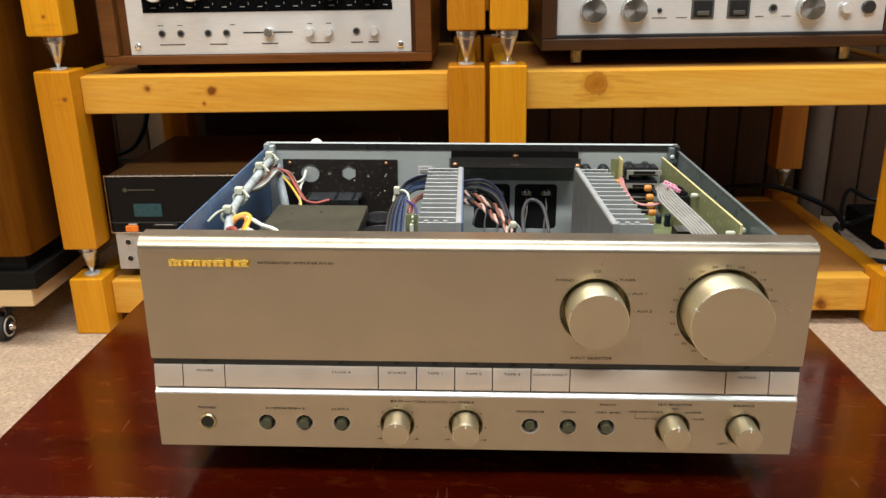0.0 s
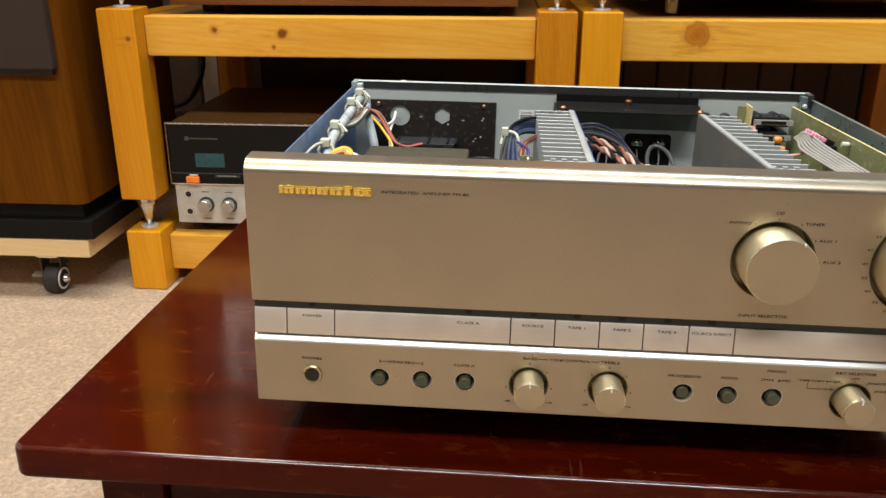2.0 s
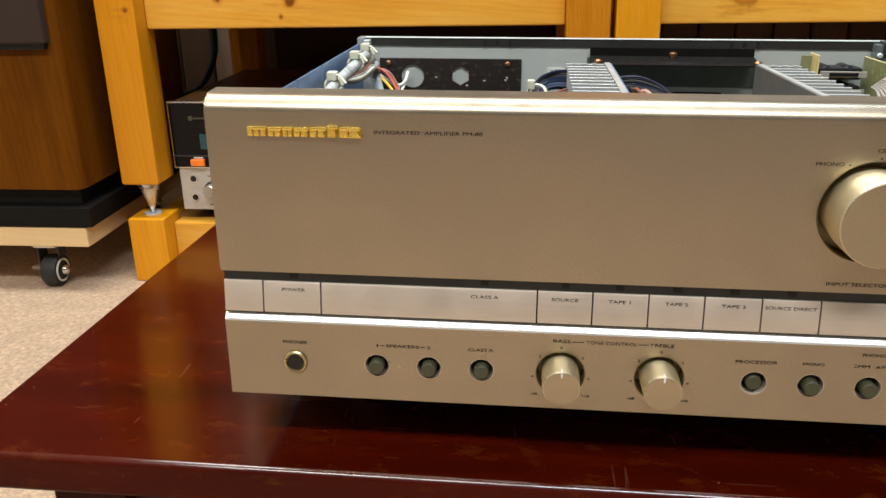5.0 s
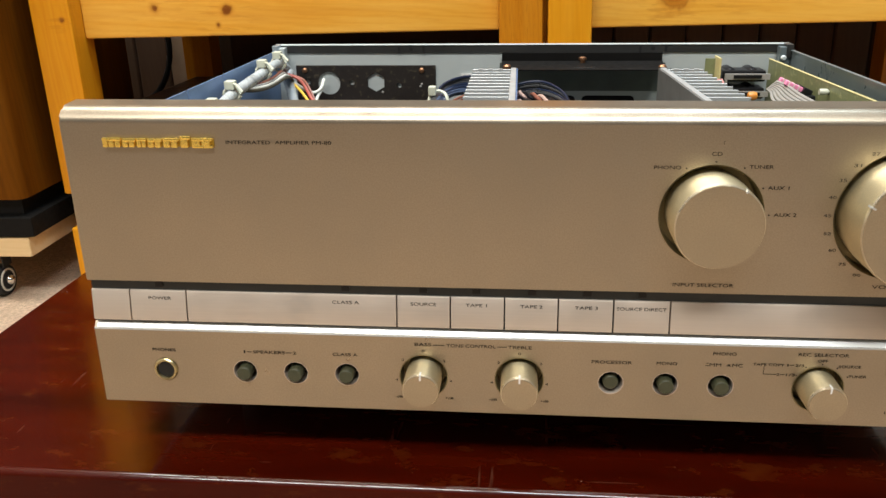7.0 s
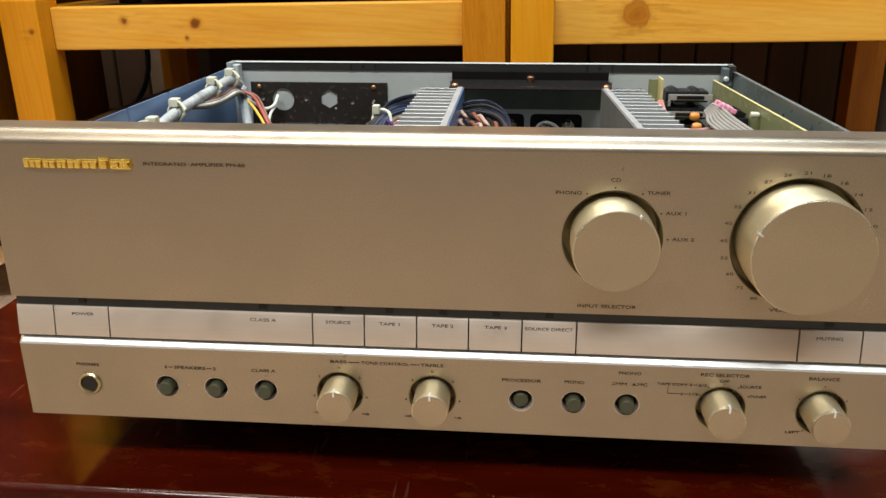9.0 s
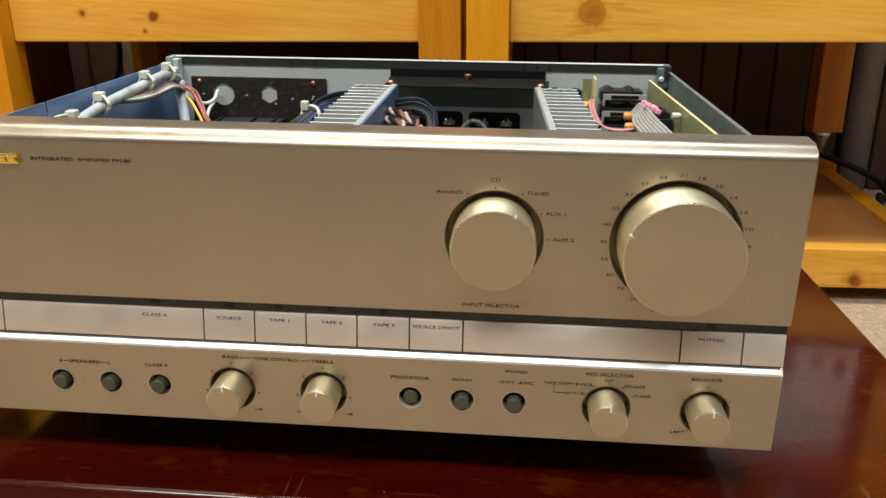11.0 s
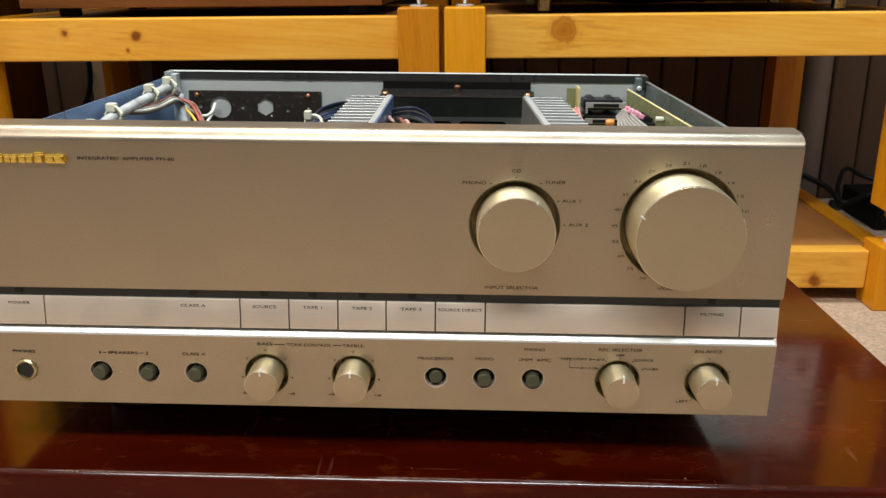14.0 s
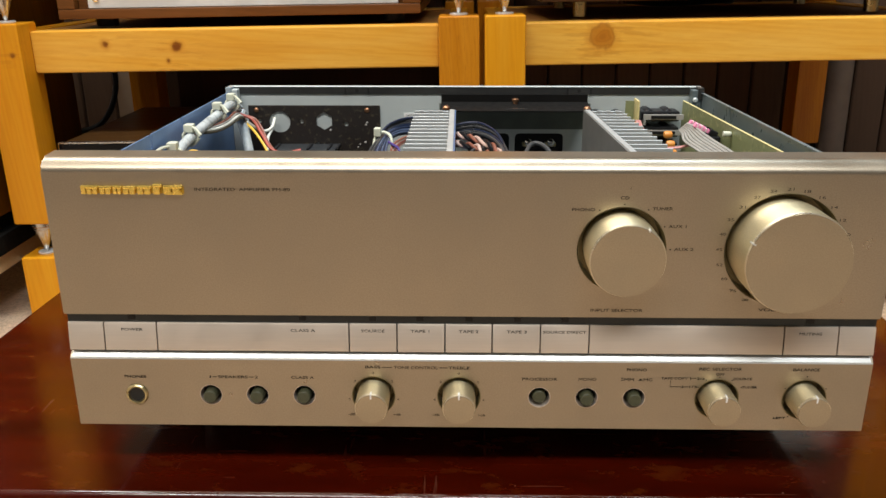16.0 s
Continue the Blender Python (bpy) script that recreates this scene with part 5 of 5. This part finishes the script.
for k, m in enumerate((M_BROWNW, M_GREYW, M_WHITE, M_OLIVE)):
    o = 0.0016 * k
    part("harness_wire", wire([(-0.2100 + o, 0.345, 0.378 - o), (-0.2085 + o, 0.322, 0.3845 - o), (-0.2078 + o * 0.5, 0.300 - 4 * o, 0.3835 - o), (-0.2085 + o * 0.3, 0.275 - 5 * o, 0.3832 - o * 0.6), (-0.2115, 0.250 - 5 * o, 0.3840)], 0.0012, 8), m, AMP, "thin wire beside the sleeve")
part("cable_sleeve", wire([(-0.2100, 0.352, 0.380), (-0.2098, 0.345, 0.3740), (-0.2044, 0.335, 0.3630), (-0.1990, 0.325, 0.3460), (-0.1960, 0.320, 0.320)], 0.0044, 12), M_SLEEVE, AMP, "grey-white sleeved wiring harness")
for x, y, z in ((-0.2125, 0.3300, 0.3895), (-0.2125, 0.2850, 0.3885), (-0.2125, 0.2060, 0.3840), (-0.2120, 0.1640, 0.3785)):
    tie = part("cable_tie", wire([(x + 0.0062, y, z + 0.001), (x + 0.003, y + 0.001, z + 0.0056), (x - 0.003, y + 0.001, z + 0.0056), (x - 0.0062, y, z), (x, y - 0.001, z - 0.0058), (x + 0.0062, y, z)], 0.0013, 6), M_TIE, AMP, "cream nylon cable tie")
    part("tie_head", box(x - 0.0045, x + 0.0030, y - 0.004, y + 0.0040, z + 0.0045, z + 0.0108, 0.0012), M_TIE, tie)
    part("tie_tail", wire([(x, y, z + 0.008), (x + 0.005, y - 0.005, z + 0.0085), (x + 0.011, y - 0.010, z + 0.004)] if y > 0.2 else [(x, y, z + 0.008), (x - 0.006, y - 0.010, z + 0.008), (x - 0.012, y - 0.022, z + 0.003)], 0.0010, 6), M_TIE, tie)
W3 = [
    ([(-0.2118, 0.345, 0.3797), (-0.1989, 0.345, 0.3736), (-0.1885, 0.335, 0.3617), (-0.1791, 0.325, 0.3510), (-0.1673, 0.325, 0.3463), (-0.1523, 0.330, 0.3483)], M_RED, 0.0014),
    ([(-0.2100, 0.347, 0.3780), (-0.1975, 0.348, 0.3740), (-0.1890, 0.340, 0.3650), (-0.1830, 0.332, 0.3560), (-0.1760, 0.326, 0.3480)], M_BROWNW, 0.0012),
    ([(-0.2080, 0.344, 0.3760), (-0.2062, 0.345, 0.3714), (-0.1954, 0.335, 0.3647), (-0.1821, 0.320, 0.3513), (-0.1790, 0.312, 0.3440)], M_YELLOW, 0.0012),
    ([(-0.2139, 0.345, 0.3787), (-0.2042, 0.345, 0.3715), (-0.1914, 0.350, 0.3623), (-0.1850, 0.360, 0.3636), (-0.1830, 0.368, 0.3712)], M_WHITE, 0.0014),
    ([(-0.1845, 0.366, 0.3640), (-0.1849, 0.362, 0.3620), (-0.1867, 0.350, 0.3556), (-0.1848, 0.335, 0.3439), (-0.1840, 0.325, 0.3350)], M_WHITE, 0.0014),
    ([(-0.2080, 0.158, 0.3760), (-0.2050, 0.160, 0.3800), (-0.1980, 0.163, 0.3822), (-0.1922, 0.160, 0.3805), (-0.1912, 0.146, 0.3780), (-0.1930, 0.125, 0.3700)], M_YELLOW, 0.0018),
    ([(-0.2075, 0.156, 0.3740), (-0.2045, 0.158, 0.3785), (-0.1985, 0.160, 0.3805), (-0.1945, 0.156, 0.3785), (-0.1940, 0.142, 0.3750), (-0.1960, 0.125, 0.3680)], M_ORANGE, 0.0018),
    ([(-0.2070, 0.162, 0.3760), (-0.2052, 0.160, 0.3790), (-0.1937, 0.160, 0.3795), (-0.1788, 0.145, 0.3780), (-0.1627, 0.130, 0.3775), (-0.1550, 0.115, 0.3700)], M_WHITE, 0.0018),
    ([(-0.2120, 0.150, 0.3680), (-0.2080, 0.146, 0.3735), (-0.2010, 0.140, 0.3755), (-0.1960, 0.128, 0.3715), (-0.1990, 0.115, 0.3640)], M_RED, 0.0024),
    ([(-0.2140, 0.140, 0.3660), (-0.2090, 0.134, 0.3715), (-0.2030, 0.126, 0.3715), (-0.2010, 0.115, 0.3660)], M_RED, 0.0024),
    ([(-0.1990, 0.150, 0.3700), (-0.1900, 0.140, 0.3745), (-0.1820, 0.130, 0.3740), (-0.1760, 0.118, 0.3690)], M_TIE, 0.0030),
]
for pts, m, r in W3:
    part("harness_wire", wire(pts, r), m, AMP, "coloured wire of the harness")

# dark loom that arches beside the transformer and under the heat sink
LOOM_OUT = [(-0.0773, 0.150, 0.3500), (-0.0773, 0.175, 0.3620), (-0.0766, 0.215, 0.3716), (-0.0715, 0.262, 0.3748), (-0.0656, 0.283, 0.3790), (-0.0540, 0.295, 0.3815), (-0.0400, 0.302, 0.3805)]
LOOM_IN = [(-0.0625, 0.150, 0.3500), (-0.0625, 0.175, 0.3610), (-0.0632, 0.205, 0.3700), (-0.0640, 0.245, 0.3735), (-0.0612, 0.272, 0.3735), (-0.0530, 0.288, 0.3730), (-0.0400, 0.296, 0.3710)]
random.seed(15)
for i in range(22):
    u, drop = (i % 11) / 10, 0.0022 * (i // 11)
    jit = [random.uniform(-0.0006, 0.0006) for k in range(3)]
    pts = [(a[0] + (b[0] - a[0]) * u + jit[0], a[1] + (b[1] - a[1]) * u + drop + jit[1], a[2] + (b[2] - a[2]) * u - drop + jit[2]) for a, b in zip(LOOM_OUT, LOOM_IN)]
    part("loom_wire", wire(pts, 0.00095), M_GREYDARK if u < 0.28 else M_SLATE if u > 0.42 and i % 3 else M_NAVY, AMP, "dark loom wire")
for i in range(9):
    o = 0.0013 * i
    part("loom_wire", wire([(-0.0705 + o * 0.5, 0.268, 0.3775 - o * 0.3), (-0.0650, 0.281, 0.3815 - o * 0.7), (-0.0540, 0.294, 0.3838 - o), (-0.0400, 0.303, 0.3835 - o)], 0.0011), M_BLACKW if i % 3 else M_NAVY, AMP, "black loom wire")
lt = part("cable_tie", wire([(-0.0765, 0.252, 0.3690), (-0.0745, 0.256, 0.3765), (-0.0690, 0.258, 0.3790), (-0.0630, 0.255, 0.3765), (-0.0610, 0.250, 0.3690)], 0.0013, 6), M_TIE, AMP, "cream nylon cable tie")
part("tie_head", box(-0.0762, -0.0704, 0.252, 0.259, 0.3760, 0.3830, 0.001), M_TIE, lt)
for k, m in enumerate((M_BROWNW, M_TWIST, M_RED, M_BROWNW, M_TWIST)):
    o = 0.0013 * k
    part("loom_wire", wire([(-0.0612 + o * 0.6, 0.228, 0.3660 - o), (-0.0590 + o * 0.6, 0.236, 0.3725 - o), (-0.0533, 0.250, 0.3748 - o * 0.9), (-0.0452, 0.268, 0.3745 - o * 0.9), (-0.0380, 0.275, 0.3730 - o * 0.9)], 0.0010), m, AMP, "coloured loom wire")
part("loom_wire", wire([(-0.0625, 0.238, 0.3745), (-0.0595, 0.234, 0.3735), (-0.0545, 0.230, 0.3710), (-0.0532, 0.226, 0.3660), (-0.0540, 0.222, 0.3600)], 0.0012), M_PURPLE, AMP, "violet wire bound round the loom")
tb = part("tie_board", box(-0.0610, -0.0497, 0.199, 0.2004, 0.3300, 0.3722, 0.0003), M_PCB, AMP, "small pale green board with connectors")
for z in (0.3705, 0.3665):
    part("board_pin", lathe([(0.0010, 0), (0.0010, 0.0045), (0.0006, 0.0055)], seg=12), M_TIE, tb, "", (-0.0545, 0.199, z))
part("board_plug", box(-0.0570, -0.0535, 0.194, 0.1988, 0.3560, 0.3640, 0.0006), M_WHITE, tb, "cream plug")

# twisted wires between the heat sinks
TWISTS = ([(-0.0120, 0.266, 0.3750), (-0.0060, 0.258, 0.3765), (0.0054, 0.240, 0.3775), (0.0188, 0.210, 0.3780), (0.0280, 0.180, 0.3746), (0.0335, 0.163, 0.3735), (0.0360, 0.150, 0.3680)],
          [(-0.0100, 0.246, 0.3720), (-0.0053, 0.240, 0.3730), (0.0104, 0.215, 0.3748), (0.0184, 0.190, 0.3732), (0.0276, 0.170, 0.3715), (0.0330, 0.150, 0.3640)])
for line in TWISTS:
    spine = [Vector(q) for q in line]
    for k, m in enumerate((M_BROWNW, M_BLACKW, M_TWIST)):
        pts = []
        for i in range(43):
            f = i / 42 * (len(spine) - 1.001)
            n = int(f)
            q = spine[n].lerp(spine[n + 1], f - n)
            a = i * 0.62 + k * 2.094
            pts.append((q.x + 0.0016 * math.cos(a), q.y + 0.0008 * math.cos(a), q.z + 0.0017 * math.sin(a)))
        part("twisted_wire", wire(pts, 0.0014, steps=2), m, AMP, "wire of a red, black and pink twist")
tt = part("cable_tie", wire([(0.0290, 0.160, 0.3690), (0.0340, 0.160, 0.3775), (0.0400, 0.162, 0.3720)], 0.0012, 6), M_TIE, AMP, "cream nylon cable tie")
part("tie_head", box(0.0318, 0.0368, 0.156, 0.162, 0.3735, 0.3785, 0.001), M_TIE, tt)
random.seed(21)
for k in range(16):
    o, e, g = 0.0014 * (k % 8), random.uniform(-0.0012, 0.0012), 0.0026 * (k // 8)
    part("black_lead", wire([(-0.0110, 0.300, 0.3765 - o * 0.9 - g), (0.0020 + e, 0.299, 0.3795 - o - g), (0.0136 - o * 0.5, 0.295, 0.3795 - o - g), (0.0261 - o * 0.7 + e, 0.270, 0.3768 - o * 0.5 - g), (0.0305 - o * 0.5 + e, 0.235, 0.3735 - g), (0.0350 - o * 0.6, 0.190, 0.3695 - g), (0.0370 - o * 0.6, 0.150, 0.3600 - g)], random.choice((0.0009, 0.0011))),
         M_GREYDARK if k in (2, 5, 6, 11) else M_BLACKW if k % 4 else M_NAVY, AMP, "black lead")
part("black_lead", wire([(0.0000, 0.195, 0.3640), (0.0017, 0.200, 0.3706), (0.0052, 0.215, 0.3733), (0.0156, 0.215, 0.3748), (0.0267, 0.190, 0.3756), (0.0325, 0.170, 0.3731)], 0.0010), M_GREYDARK, AMP, "thin grey lead over the twist")
part("black_lead", wire([(0.0480, 0.200, 0.345), (0.0480, 0.240, 0.3620), (0.0560, 0.262, 0.3690), (0.0680, 0.250, 0.3650), (0.0720, 0.205, 0.345)], 0.0018), M_GREYDARK, AMP, "thin dark lead")
for k in range(3):
    part("black_lead", wire([(0.0270 + 0.002 * k, 0.170, 0.3700), (0.0290 + 0.002 * k, 0.155, 0.3660), (0.0300 + 0.002 * k, 0.135, 0.3560)], 0.0013), M_BLUEW, AMP, "dark blue lead")

# ---- pieces of the wall ----
count = int((RIGHT - LEFT) / PITCH)
for i in range(count + 1):
    ob = new("plank", plank_mesh)
    ob.parent = wall_north
    ob.location = (LEFT + i * PITCH, BACK, 0)
